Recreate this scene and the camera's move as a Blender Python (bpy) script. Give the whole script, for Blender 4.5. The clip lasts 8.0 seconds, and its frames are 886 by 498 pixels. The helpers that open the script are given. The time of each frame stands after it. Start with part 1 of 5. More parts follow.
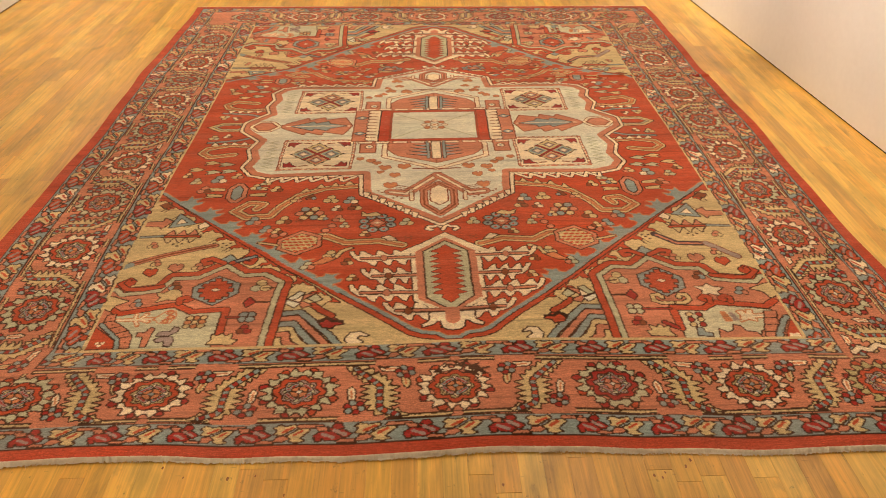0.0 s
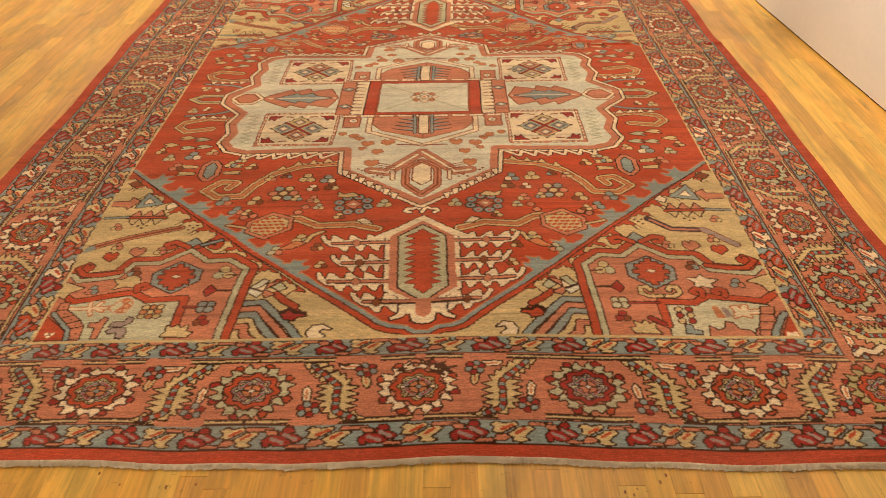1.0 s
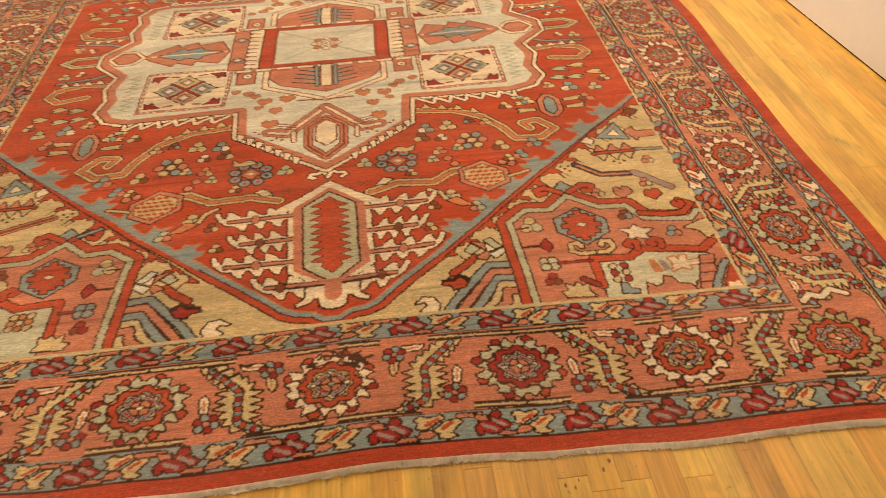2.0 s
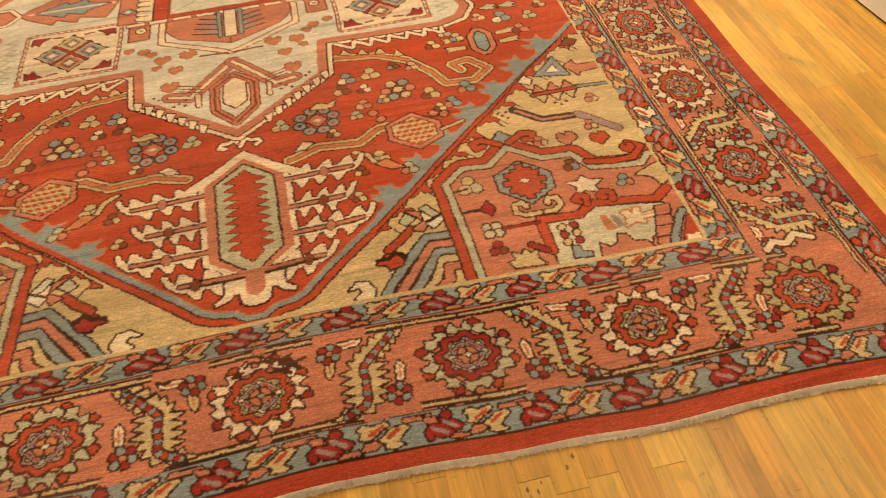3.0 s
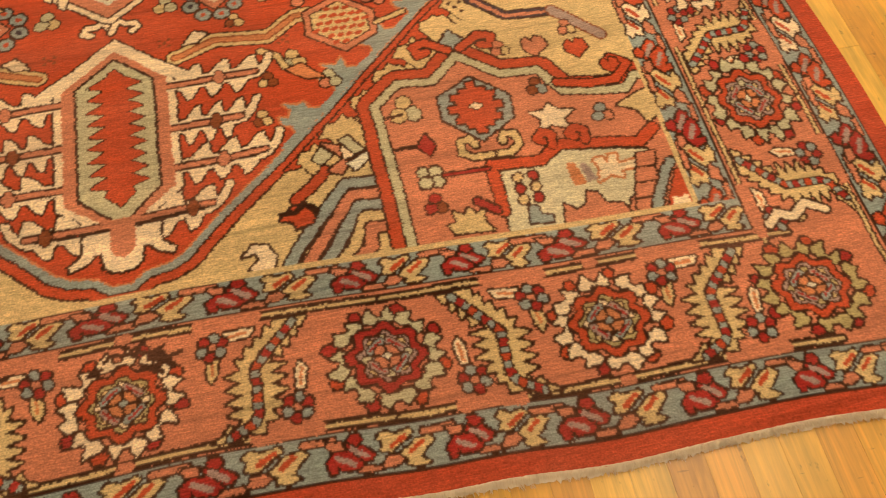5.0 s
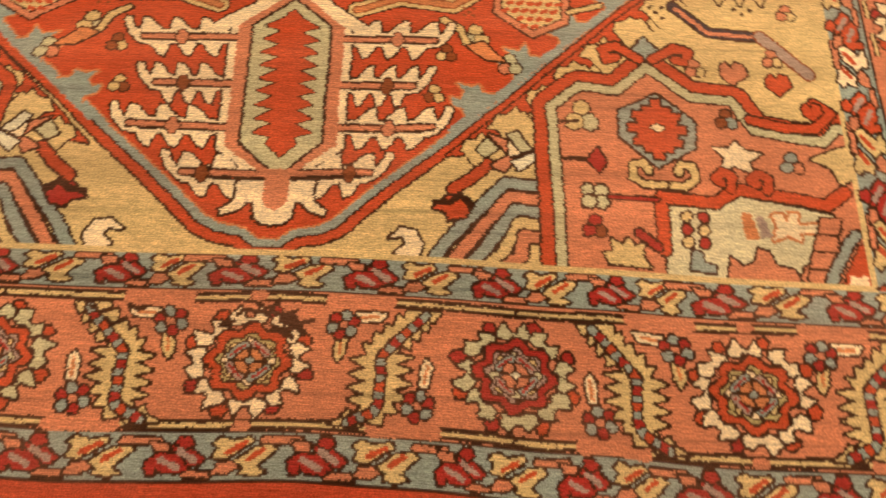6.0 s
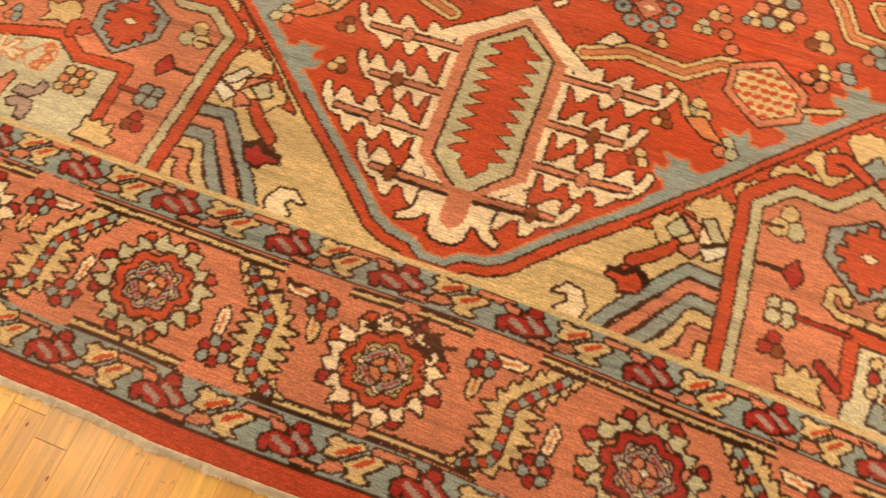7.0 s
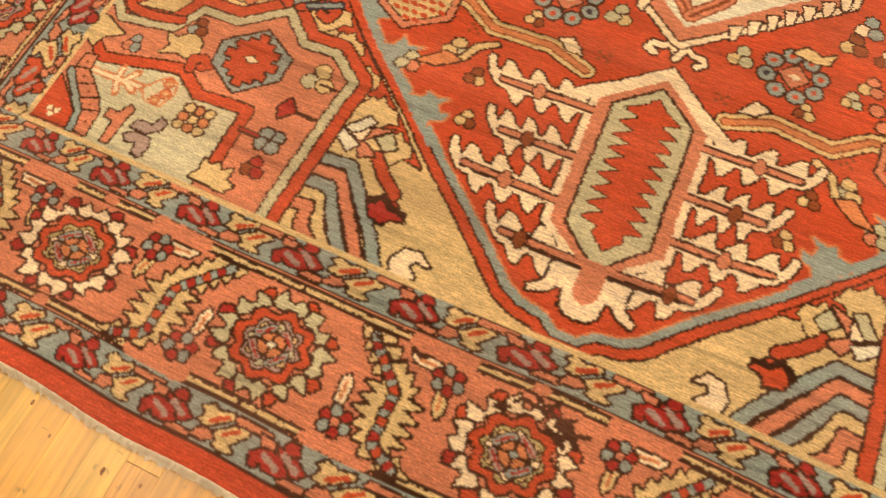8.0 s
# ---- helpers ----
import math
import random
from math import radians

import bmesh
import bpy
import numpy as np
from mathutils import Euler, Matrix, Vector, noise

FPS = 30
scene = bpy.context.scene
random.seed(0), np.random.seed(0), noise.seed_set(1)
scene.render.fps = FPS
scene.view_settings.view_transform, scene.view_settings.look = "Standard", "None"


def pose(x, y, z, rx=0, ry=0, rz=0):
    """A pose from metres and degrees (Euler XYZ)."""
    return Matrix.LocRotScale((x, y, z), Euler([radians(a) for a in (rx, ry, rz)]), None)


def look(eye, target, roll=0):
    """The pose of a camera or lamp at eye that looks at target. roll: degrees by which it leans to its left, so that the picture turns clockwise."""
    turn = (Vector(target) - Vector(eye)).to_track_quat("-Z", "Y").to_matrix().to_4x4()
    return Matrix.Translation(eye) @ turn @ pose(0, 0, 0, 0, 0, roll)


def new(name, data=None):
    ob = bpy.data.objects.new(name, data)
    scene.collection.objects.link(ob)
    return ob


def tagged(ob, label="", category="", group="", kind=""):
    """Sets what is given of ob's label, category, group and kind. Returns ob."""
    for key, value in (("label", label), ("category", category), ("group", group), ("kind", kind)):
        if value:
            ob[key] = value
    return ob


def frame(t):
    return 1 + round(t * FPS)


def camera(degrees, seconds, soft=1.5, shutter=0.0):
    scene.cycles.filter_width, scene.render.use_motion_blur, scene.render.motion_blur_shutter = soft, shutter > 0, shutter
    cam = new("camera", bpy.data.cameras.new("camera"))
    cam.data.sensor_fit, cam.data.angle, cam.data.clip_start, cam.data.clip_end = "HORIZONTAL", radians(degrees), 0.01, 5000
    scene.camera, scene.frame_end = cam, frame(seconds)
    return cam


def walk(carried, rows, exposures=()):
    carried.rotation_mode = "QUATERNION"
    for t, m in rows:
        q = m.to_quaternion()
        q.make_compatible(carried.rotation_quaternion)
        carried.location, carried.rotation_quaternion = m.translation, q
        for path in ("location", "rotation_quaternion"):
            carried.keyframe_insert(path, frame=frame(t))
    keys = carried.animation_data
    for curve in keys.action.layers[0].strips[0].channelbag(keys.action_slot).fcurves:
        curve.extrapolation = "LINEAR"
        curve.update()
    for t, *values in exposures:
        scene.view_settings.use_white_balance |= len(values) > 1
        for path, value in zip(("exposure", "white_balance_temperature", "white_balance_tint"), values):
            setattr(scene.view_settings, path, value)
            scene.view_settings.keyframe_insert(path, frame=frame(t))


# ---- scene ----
cam = camera(60.0, 8.0, soft=0.85, shutter=0.33)
PATH = [
    (0, (-0.02, -1.213, 1.362), (0.017, 0.459, 0.264), -0.8),
    (0.5, (0.019, -1.146, 1.344), (0.038, 0.498, 0.205), -1.0),
    (1, (0.13, -1.054, 1.329), (0.099, 0.565, 0.155), -1.7),
    (1.5, (0.198, -0.959, 1.295), (0.193, 0.599, 0.041), -2.9),
    (2, (0.217, -0.833, 1.262), (0.321, 0.673, -0.049), -3.5),
    (2.2, (0.214, -0.793, 1.248), (0.365, 0.678, -0.098), -3.4),
    (3.3, (0.342, -0.546, 1.216), (0.522, 0.709, -0.331), -6.0),
    (3.5, (0.38, -0.501, 1.192), (0.535, 0.689, -0.409), -6.2),
    (4, (0.464, -0.406, 1.147), (0.574, 0.656, -0.544), -6.7),
    (4.2, (0.48, -0.373, 1.139), (0.631, 0.663, -0.565), -5.7),
    (5.3, (0.407, -0.149, 1.12), (0.563, 0.681, -0.692), 1.3),
    (5.5, (0.381, -0.12, 1.12), (0.473, 0.665, -0.717), 0.3),
    (6, (0.336, -0.07, 1.127), (0.31, 0.715, -0.712), 0.2),
    (6.5, (0.299, -0.045, 1.123), (0.109, 0.727, -0.712), -1.5),
    (7, (0.256, -0.028, 1.116), (-0.083, 0.724, -0.706), -3.4),
    (7.5, (0.183, -0.011, 1.115), (-0.23, 0.706, -0.706), -4.2),
    (8, (0.053, 0.019, 1.114), (-0.342, 0.749, -0.705), -3.5),
]
EXPOSURES = [(0, -0.33, 6500, 10), (1, -0.35, 6600, 10), (1.5, -0.27, 6600, 10), (2.5, -0.13, 6850, 10), (4, -0.16, 7250, 10), (5.5, -0.01, 7200, 10), (6.5, 0.13, 6950, 10), (8, 0.24, 6750, 9)]
walk(cam, [(t, look(eye, target, roll)) for t, eye, target, roll in PATH], EXPOSURES)

# ---------------------------------------------------------------- light
world = bpy.data.worlds.new("room_air")
scene.world = world
world.use_nodes = True
world.node_tree.nodes["Background"].inputs[0].default_value = (1.0, 0.86, 0.7, 1)
world.node_tree.nodes["Background"].inputs[1].default_value = 0.02
LAMP = (1.0, 0.83, 0.645)
# unseen ceiling lamps set by brightness; spots added to brighten walls and floor
for eye, aim, watts, size in (((-1.95, 0.0, 2.85), (-1.8, 0.2, 0), 13.5, 0.4), ((1.7, 0.1, 2.85), (1.75, 0.2, 0), 12.5, 0.4), ((-1.8, 3.9, 2.85), (-1.8, 3.9, 0), 30, 0.5),
                              ((0.6, 3.8, 2.85), (0.6, 3.8, 0), 14, 0.5), ((-0.3, -1.5, 2.85), (-0.3, -1.5, 0), 6, 0.5), ((0.75, 2.3, 2.85), (0.9, 2.4, 0.0), 11, 0.3)):
    lamp_data = bpy.data.lights.new("ceiling_lamp", "AREA")
    lamp_data.shape, lamp_data.size, lamp_data.energy, lamp_data.color = "DISK", size, watts, LAMP
    new("ceiling_lamp_light", lamp_data).matrix_world = look(eye, aim)
# added spots without a known fixture: four wash the walls, three fill the floor
for eye, aim, watts in (((0.1, 1.6, 2.85), (1.76, 1.7, 1.5), 370), ((0.1, 3.3, 2.85), (1.68, 3.4, 1.5), 500), ((0.1, 5.0, 2.85), (1.6, 5.0, 1.5), 420), ((-0.9, 4.6, 2.85), (-2.64, 4.9, 1.2), 150),
                        ((1.75, 0.6, 2.85), (1.65, 0.7, 0), 56), ((-1.5, -0.1, 2.85), (-1.35, 0.1, 0), 48), ((-1.7, 3.4, 2.85), (-1.6, 3.4, 0), 60)):
    lamp_data = bpy.data.lights.new("added_spot", "SPOT")
    lamp_data.energy, lamp_data.color, lamp_data.spot_size, lamp_data.spot_blend, lamp_data.shadow_soft_size = watts, LAMP, radians(56), 0.8, 0.06
    new("added_spot_light", lamp_data).matrix_world = look(eye, aim)


# ---------------------------------------------------------------- materials
def material(name):
    mat = bpy.data.materials.new(name)
    mat.use_nodes = True
    nodes, links = mat.node_tree.nodes, mat.node_tree.links
    return mat, nodes, links, nodes["Principled BSDF"]


def noise_tex(nodes, links, scale, stretch=(1, 1, 1), detail=4.0, rough=0.55):
    co = nodes.new("ShaderNodeNewGeometry")
    mp = nodes.new("ShaderNodeMapping")
    mp.inputs["Scale"].default_value = stretch
    tex = nodes.new("ShaderNodeTexNoise")
    tex.inputs["Scale"].default_value, tex.inputs["Detail"].default_value, tex.inputs["Roughness"].default_value = scale, detail, rough
    links.new(co.outputs["Position"], mp.inputs["Vector"])
    links.new(mp.outputs["Vector"], tex.inputs["Vector"])
    return tex


def ranged(nodes, links, socket, a, b, lo, hi):
    mr = nodes.new("ShaderNodeMapRange")
    mr.inputs["From Min"].default_value, mr.inputs["From Max"].default_value = a, b
    mr.inputs["To Min"].default_value, mr.inputs["To Max"].default_value = lo, hi
    links.new(socket, mr.inputs["Value"])
    return mr.outputs["Result"]


def maths(nodes, links, op, a, b):
    m = nodes.new("ShaderNodeMath")
    m.operation = op
    for k, v in enumerate((a, b)):
        if isinstance(v, (int, float)):
            m.inputs[k].default_value = v
        else:
            links.new(v, m.inputs[k])
    return m.outputs[0]


def tinted(nodes, links, colour, factor):
    """colour times a grey factor"""
    mix = nodes.new("ShaderNodeVectorMath")
    mix.operation = "SCALE"
    links.new(colour, mix.inputs[0])
    links.new(factor, mix.inputs["Scale"])
    return mix.outputs[0]


def wool_material():
    mat, nodes, links, bsdf = material("wool_pile")
    att = nodes.new("ShaderNodeAttribute")
    att.attribute_name = "dye"
    weft = noise_tex(nodes, links, 1.0, (60, 400, 60), 3.0, 0.6)
    knots = noise_tex(nodes, links, 1.0, (330, 330, 330), 2.0)
    abrash = noise_tex(nodes, links, 1.0, (0.9, 16, 1), 4.0, 0.6)
    wear = noise_tex(nodes, links, 3.2, (1, 1, 1), 6.0, 0.65)
    f = maths(nodes, links, "MULTIPLY", ranged(nodes, links, weft.outputs[0], 0.25, 0.75, 0.7, 1.27), ranged(nodes, links, knots.outputs[0], 0.2, 0.8, 0.66, 1.32))
    f = maths(nodes, links, "MULTIPLY", f, ranged(nodes, links, abrash.outputs[0], 0.3, 0.7, 0.82, 1.16))
    f = maths(nodes, links, "MULTIPLY", f, ranged(nodes, links, wear.outputs[0], 0.3, 0.7, 0.84, 1.15))
    # long lighter and darker picks along the weft
    picks = noise_tex(nodes, links, 1.0, (9, 300, 1), 3.0, 0.6)
    f = maths(nodes, links, "MULTIPLY", f, ranged(nodes, links, picks.outputs[0], 0.3, 0.7, 0.95, 1.05))
    # sparse darker lines: wrinkle shadows put into the colour, along with worn streaks
    lines = noise_tex(nodes, links, 1.0, (1.3, 46, 1), 2.0, 0.5)
    f = maths(nodes, links, "MULTIPLY", f, ranged(nodes, links, lines.outputs[0], 0.6, 0.7, 1.0, 0.74))
    # where feet have passed the dye has paled
    paled = nodes.new("ShaderNodeMix")
    paled.data_type = "RGBA"
    worn = noise_tex(nodes, links, 1.0, (2.2, 5.0, 1), 5.0, 0.65)
    links.new(ranged(nodes, links, worn.outputs[0], 0.4, 0.7, 0.0, 0.17), paled.inputs[0])
    links.new(att.outputs["Color"], paled.inputs[6])
    paled.inputs[7].default_value = (0.6, 0.3, 0.2, 1)
    links.new(tinted(nodes, links, paled.outputs[2], f), bsdf.inputs["Base Color"])
    bsdf.inputs["Roughness"].default_value = 0.8
    bsdf.inputs["Specular IOR Level"].default_value = 0.07
    bsdf.inputs["Sheen Weight"].default_value = 0.15
    bsdf.inputs["Sheen Roughness"].default_value = 0.45
    bsdf.inputs["Sheen Tint"].default_value = (1, 0.9, 0.8, 1)
    bump = nodes.new("ShaderNodeBump")
    bump.inputs["Strength"].default_value, bump.inputs["Distance"].default_value = 0.55, 0.002
    links.new(maths(nodes, links, "ADD", weft.outputs[0], knots.outputs[0]), bump.inputs["Height"])
    links.new(bump.outputs[0], bsdf.inputs["Normal"])
    return mat


def plain_material(name, colour, rough, spread=0.1, scale=6.0, bump_mm=0.0, spec=0.5):
    mat, nodes, links, bsdf = material(name)
    tex = noise_tex(nodes, links, scale, (1, 1, 1), 6.0, 0.6)
    fine = noise_tex(nodes, links, scale * 23, (1, 1, 1), 3.0)
    rgb = nodes.new("ShaderNodeRGB")
    rgb.outputs[0].default_value = (*colour, 1)
    f = maths(nodes, links, "MULTIPLY", ranged(nodes, links, tex.outputs[0], 0.3, 0.7, 1 - spread, 1 + spread), ranged(nodes, links, fine.outputs[0], 0.3, 0.7, 1 - spread / 2, 1 + spread / 2))
    links.new(tinted(nodes, links, rgb.outputs[0], f), bsdf.inputs["Base Color"])
    bsdf.inputs["Roughness"].default_value = rough
    bsdf.inputs["Specular IOR Level"].default_value = spec
    if bump_mm:
        bump = nodes.new("ShaderNodeBump")
        bump.inputs["Strength"].default_value, bump.inputs["Distance"].default_value = 0.5, bump_mm / 1000
        links.new(fine.outputs[0], bump.inputs["Height"])
        links.new(bump.outputs[0], bsdf.inputs["Normal"])
    return mat


def cotton_material():
    """Off-white warp ends: fine cords side by side, with grey dust between them."""
    mat, nodes, links, bsdf = material("cotton_fringe")
    cords = noise_tex(nodes, links, 1.0, (850, 90, 90), 3.0, 0.6)
    dust = noise_tex(nodes, links, 1.0, (38, 38, 38), 4.0, 0.6)
    ramp = nodes.new("ShaderNodeValToRGB")
    ramp.color_ramp.elements[0].position, ramp.color_ramp.elements[0].color = 0.3, (0.86, 0.75, 0.55, 1)
    ramp.color_ramp.elements[1].position, ramp.color_ramp.elements[1].color = 0.56, (0.95, 0.87, 0.7, 1)
    links.new(cords.outputs[0], ramp.inputs[0])
    links.new(tinted(nodes, links, ramp.outputs[0], ranged(nodes, links, dust.outputs[0], 0.3, 0.7, 0.88, 1.04)), bsdf.inputs["Base Color"])
    bsdf.inputs["Roughness"].default_value, bsdf.inputs["Specular IOR Level"].default_value = 0.9, 0.15
    bump = nodes.new("ShaderNodeBump")
    bump.inputs["Strength"].default_value, bump.inputs["Distance"].default_value = 0.4, 0.002
    links.new(cords.outputs[0], bump.inputs["Height"])
    links.new(bump.outputs[0], bsdf.inputs["Normal"])
    return mat


def wood_material(name, joined):
    """Honey-coloured varnished strip flooring; the tone differs from board to board."""
    mat, nodes, links, bsdf = material(name)
    if joined:
        src = nodes.new("ShaderNodeNewGeometry").outputs["Random Per Island"]
    else:
        src = nodes.new("ShaderNodeObjectInfo").outputs["Random"]
    co = nodes.new("ShaderNodeNewGeometry")
    shift = nodes.new("ShaderNodeCombineXYZ")
    links.new(maths(nodes, links, "MULTIPLY", src, 37.0), shift.inputs[0])
    links.new(maths(nodes, links, "MULTIPLY", src, 91.0), shift.inputs[1])
    add = nodes.new("ShaderNodeVectorMath")
    links.new(co.outputs["Position"], add.inputs[0])
    links.new(shift.outputs[0], add.inputs[1])

    def grain(stretch, detail, rough, distortion=0.0):
        mp = nodes.new("ShaderNodeMapping")
        mp.inputs["Scale"].default_value = stretch
        tex = nodes.new("ShaderNodeTexNoise")
        tex.inputs["Scale"].default_value, tex.inputs["Detail"].default_value = 1.0, detail
        tex.inputs["Roughness"].default_value, tex.inputs["Distortion"].default_value = rough, distortion
        links.new(add.outputs[0], mp.inputs["Vector"])
        links.new(mp.outputs["Vector"], tex.inputs["Vector"])
        return tex.outputs[0]

    fine, rings, cloud = grain((260, 9, 1), 4, 0.6), grain((58, 1.9, 1), 4, 0.6, 1.6), grain((11, 1.7, 1), 3, 0.55, 0.8)
    tone = nodes.new("ShaderNodeValToRGB")
    tone.color_ramp.elements[0].position, tone.color_ramp.elements[0].color = 0.0, (0.75, 0.4, 0.068, 1)
    tone.color_ramp.elements[1].position, tone.color_ramp.elements[1].color = 1.0, (0.95, 0.615, 0.11, 1)
    mid = tone.color_ramp.elements.new(0.5)
    mid.color = (0.87, 0.495, 0.068, 1)
    links.new(src, tone.inputs[0])
    f = maths(nodes, links, "MULTIPLY", ranged(nodes, links, fine, 0.25, 0.75, 0.88, 1.1), ranged(nodes, links, rings, 0.3, 0.72, 1.12, 0.77))
    f = maths(nodes, links, "MULTIPLY", f, ranged(nodes, links, cloud, 0.3, 0.7, 0.8, 1.17))
    # small knots and dents
    dents = noise_tex(nodes, links, 1.0, (48, 30, 1), 3.0, 0.7)
    f = maths(nodes, links, "MULTIPLY", f, ranged(nodes, links, dents.outputs[0], 0.64, 0.74, 1.0, 0.5))
    knot = grain((9, 3.4, 1), 5, 0.65, 0.4)
    f = maths(nodes, links, "MULTIPLY", f, ranged(nodes, links, knot, 0.6, 0.72, 1.0, 0.66))
    # rubbed-in dirt in long smudges, and short cross scratches
    dirt = noise_tex(nodes, links, 1.0, (7.0, 2.6, 1), 5.0, 0.62)
    f = maths(nodes, links, "MULTIPLY", f, ranged(nodes, links, dirt.outputs[0], 0.46, 0.7, 1.06, 0.7))
    marks = noise_tex(nodes, links, 1.0, (24, 150, 1), 1.0)
    f = maths(nodes, links, "MULTIPLY", f, ranged(nodes, links, marks.outputs[0], 0.74, 0.77, 1.0, 0.72))
    # redder heartwood streaks
    heart = nodes.new("ShaderNodeMix")
    heart.data_type = "RGBA"
    links.new(ranged(nodes, links, cloud, 0.5, 0.72, 0.0, 0.42), heart.inputs[0])
    links.new(tone.outputs[0], heart.inputs[6])
    heart.inputs[7].default_value = (0.6, 0.26, 0.025, 1)
    links.new(tinted(nodes, links, heart.outputs[2], f), bsdf.inputs["Base Color"])
    scuff = noise_tex(nodes, links, 5.0, (1, 1, 1), 5.0, 0.65)
    links.new(ranged(nodes, links, scuff.outputs[0], 0.3, 0.7, 0.34, 0.52), bsdf.inputs["Roughness"])
    bsdf.inputs["Coat Weight"].default_value, bsdf.inputs["Coat Roughness"].default_value = 0.5, 0.32
    bump = nodes.new("ShaderNodeBump")
    bump.inputs["Strength"].default_value, bump.inputs["Distance"].default_value = 0.15, 0.0006
    links.new(maths(nodes, links, "ADD", fine, cloud), bump.inputs["Height"])
    links.new(bump.outputs[0], bsdf.inputs["Normal"])
    return mat


WOOL = wool_material()
WALL_PAINT = plain_material("white_wall_paint", (0.85, 0.845, 0.85), 0.75, 0.03, 1.6, 0.4, 0.3)
CEILING_PAINT = plain_material("ceiling_paint", (0.78, 0.76, 0.73), 0.85, 0.03, 1.2)
SEAM = plain_material("seam_dirt", (0.25, 0.12, 0.035), 0.9, 0.2, 9.0)
GAP_SHADE = plain_material("gap_shade", (0.02, 0.012, 0.008), 0.9, 0.2, 9.0)
KNOT = plain_material("wood_knot", (0.3, 0.12, 0.03), 0.5, 0.35, 300.0)
COTTON = cotton_material()
BOARD = wood_material("varnished_board", False)
BOARDS_FAR = wood_material("varnished_boards_joined", True)


# ---------------------------------------------------------------- mesh helpers
def part(name, bm, mat, parent=None, label=""):
    me = bpy.data.meshes.new(name)
    bm.to_mesh(me)
    bm.free()
    me.materials.append(mat)
    ob = new(name, me)
    if parent:
        ob.parent = parent
    if label:
        ob["label"] = label
    return ob


def box(bm, x0, x1, y0, y1, z0, z1, chamfer=0.0):
    """A box; with a chamfer its upper edges are cut."""
    c = chamfer
    low = [bm.verts.new(p) for p in ((x0, y0, z0), (x1, y0, z0), (x1, y1, z0), (x0, y1, z0))]
    mid = [bm.verts.new(p) for p in ((x0, y0, z1 - c), (x1, y0, z1 - c), (x1, y1, z1 - c), (x0, y1, z1 - c))] if c else None
    top = [bm.verts.new(p) for p in ((x0 + c, y0 + c, z1), (x1 - c, y0 + c, z1), (x1 - c, y1 - c, z1), (x0 + c, y1 - c, z1))]
    rings = [low, mid, top] if c else [low, top]
    for a, b in zip(rings, rings[1:]):
        for k in range(4):
            bm.faces.new((a[k], a[(k + 1) % 4], b[(k + 1) % 4], b[k]))
    bm.faces.new(top)
    bm.faces.new(low[::-1])


# ---------------------------------------------------------------- the room
X0, X1, Y0, Y1, HIGH = -2.64, 2.03, -3.2, 7.4, 3.0


def east(y):
    """The east wall runs a little askew."""
    return 1.857 - 0.053 * y


def slab(bm, corners, z0, z1):
    low, top = ([bm.verts.new((x, y, z)) for x, y in corners] for z in (z0, z1))
    for k in range(4):
        bm.faces.new((low[k], low[(k + 1) % 4], top[(k + 1) % 4], top[k]))
    bm.faces.new(top)
    bm.faces.new(low[::-1])


def room():
    gap = 0.007
    e0, e1 = east(Y0), east(Y1)
    for name, c in (("wall_east", ((e0, Y0), (e0 + 0.12, Y0), (e1 + 0.12, Y1), (e1, Y1))), ("wall_west", ((X0 - 0.12, Y0), (X0, Y0), (X0, Y1), (X0 - 0.12, Y1))),
                    ("wall_north", ((X0 - 0.12, Y1), (e1 + 0.12, Y1), (e1 + 0.12, Y1 + 0.12), (X0 - 0.12, Y1 + 0.12))),
                    ("wall_south", ((X0 - 0.12, Y0 - 0.12), (e0 + 0.12, Y0 - 0.12), (e0 + 0.12, Y0), (X0 - 0.12, Y0)))):
        bm = bmesh.new()
        slab(bm, c, gap, HIGH)
        tagged(part(name, bm, WALL_PAINT), "plain white painted gallery wall meeting the floor", "wall", kind="structure")
    # near-black strips stand in for the shadow line where wall meets floor
    for name, c in (("shade_strip_east", ((e0 + 0.004, Y0), (e0 + 0.1, Y0), (e1 + 0.1, Y1), (e1 + 0.004, Y1))), ("shade_strip_west", ((X0 - 0.1, Y0), (X0 - 0.004, Y0), (X0 - 0.004, Y1), (X0 - 0.1, Y1)))):
        bm = bmesh.new()
        slab(bm, c, -0.02, gap - 0.001)
        tagged(part(name, bm, GAP_SHADE), "thin dark strip standing in for the shade under the wall", "trim", kind="structure")
    bm = bmesh.new()
    box(bm, X0 - 0.12, X1 + 0.3, Y0 - 0.12, Y1 + 0.12, HIGH + 0.002, HIGH + 0.1)
    tagged(part("ceiling", bm, CEILING_PAINT), "plain off-white painted ceiling above the rug", "ceiling", kind="structure")


room()


# ---------------------------------------------------------------- the rug's woven design
# All of the design is in centimetres: x from the rug's long axis, v from its near end.
DYES = {
    "red": (0.56, 0.084, 0.03), "band": (0.55, 0.08, 0.034), "salmon": (0.64, 0.24, 0.136), "tan": (0.69, 0.535, 0.265),
    "ivory": (0.9, 0.76, 0.52), "pale": (0.77, 0.755, 0.59), "blue": (0.29, 0.365, 0.34), "green": (0.54, 0.535, 0.345),
    "dark": (0.046, 0.016, 0.006), "crimson": (0.4, 0.03, 0.023), "navy": (0.035, 0.035, 0.05), "lilac": (0.4, 0.3, 0.26),
    "olive": (0.47, 0.41, 0.19), "rust": (0.26, 0.07, 0.022), "orange": (0.64, 0.24, 0.1), "sage": (0.6, 0.59, 0.4), "mint": (0.67, 0.64, 0.43),
}
DYE_NAMES = list(DYES)
HALF, LONG, FIELD_X, FIELD_V = 140.0, 364.0, 99.0, 39.2
CELL = 0.25
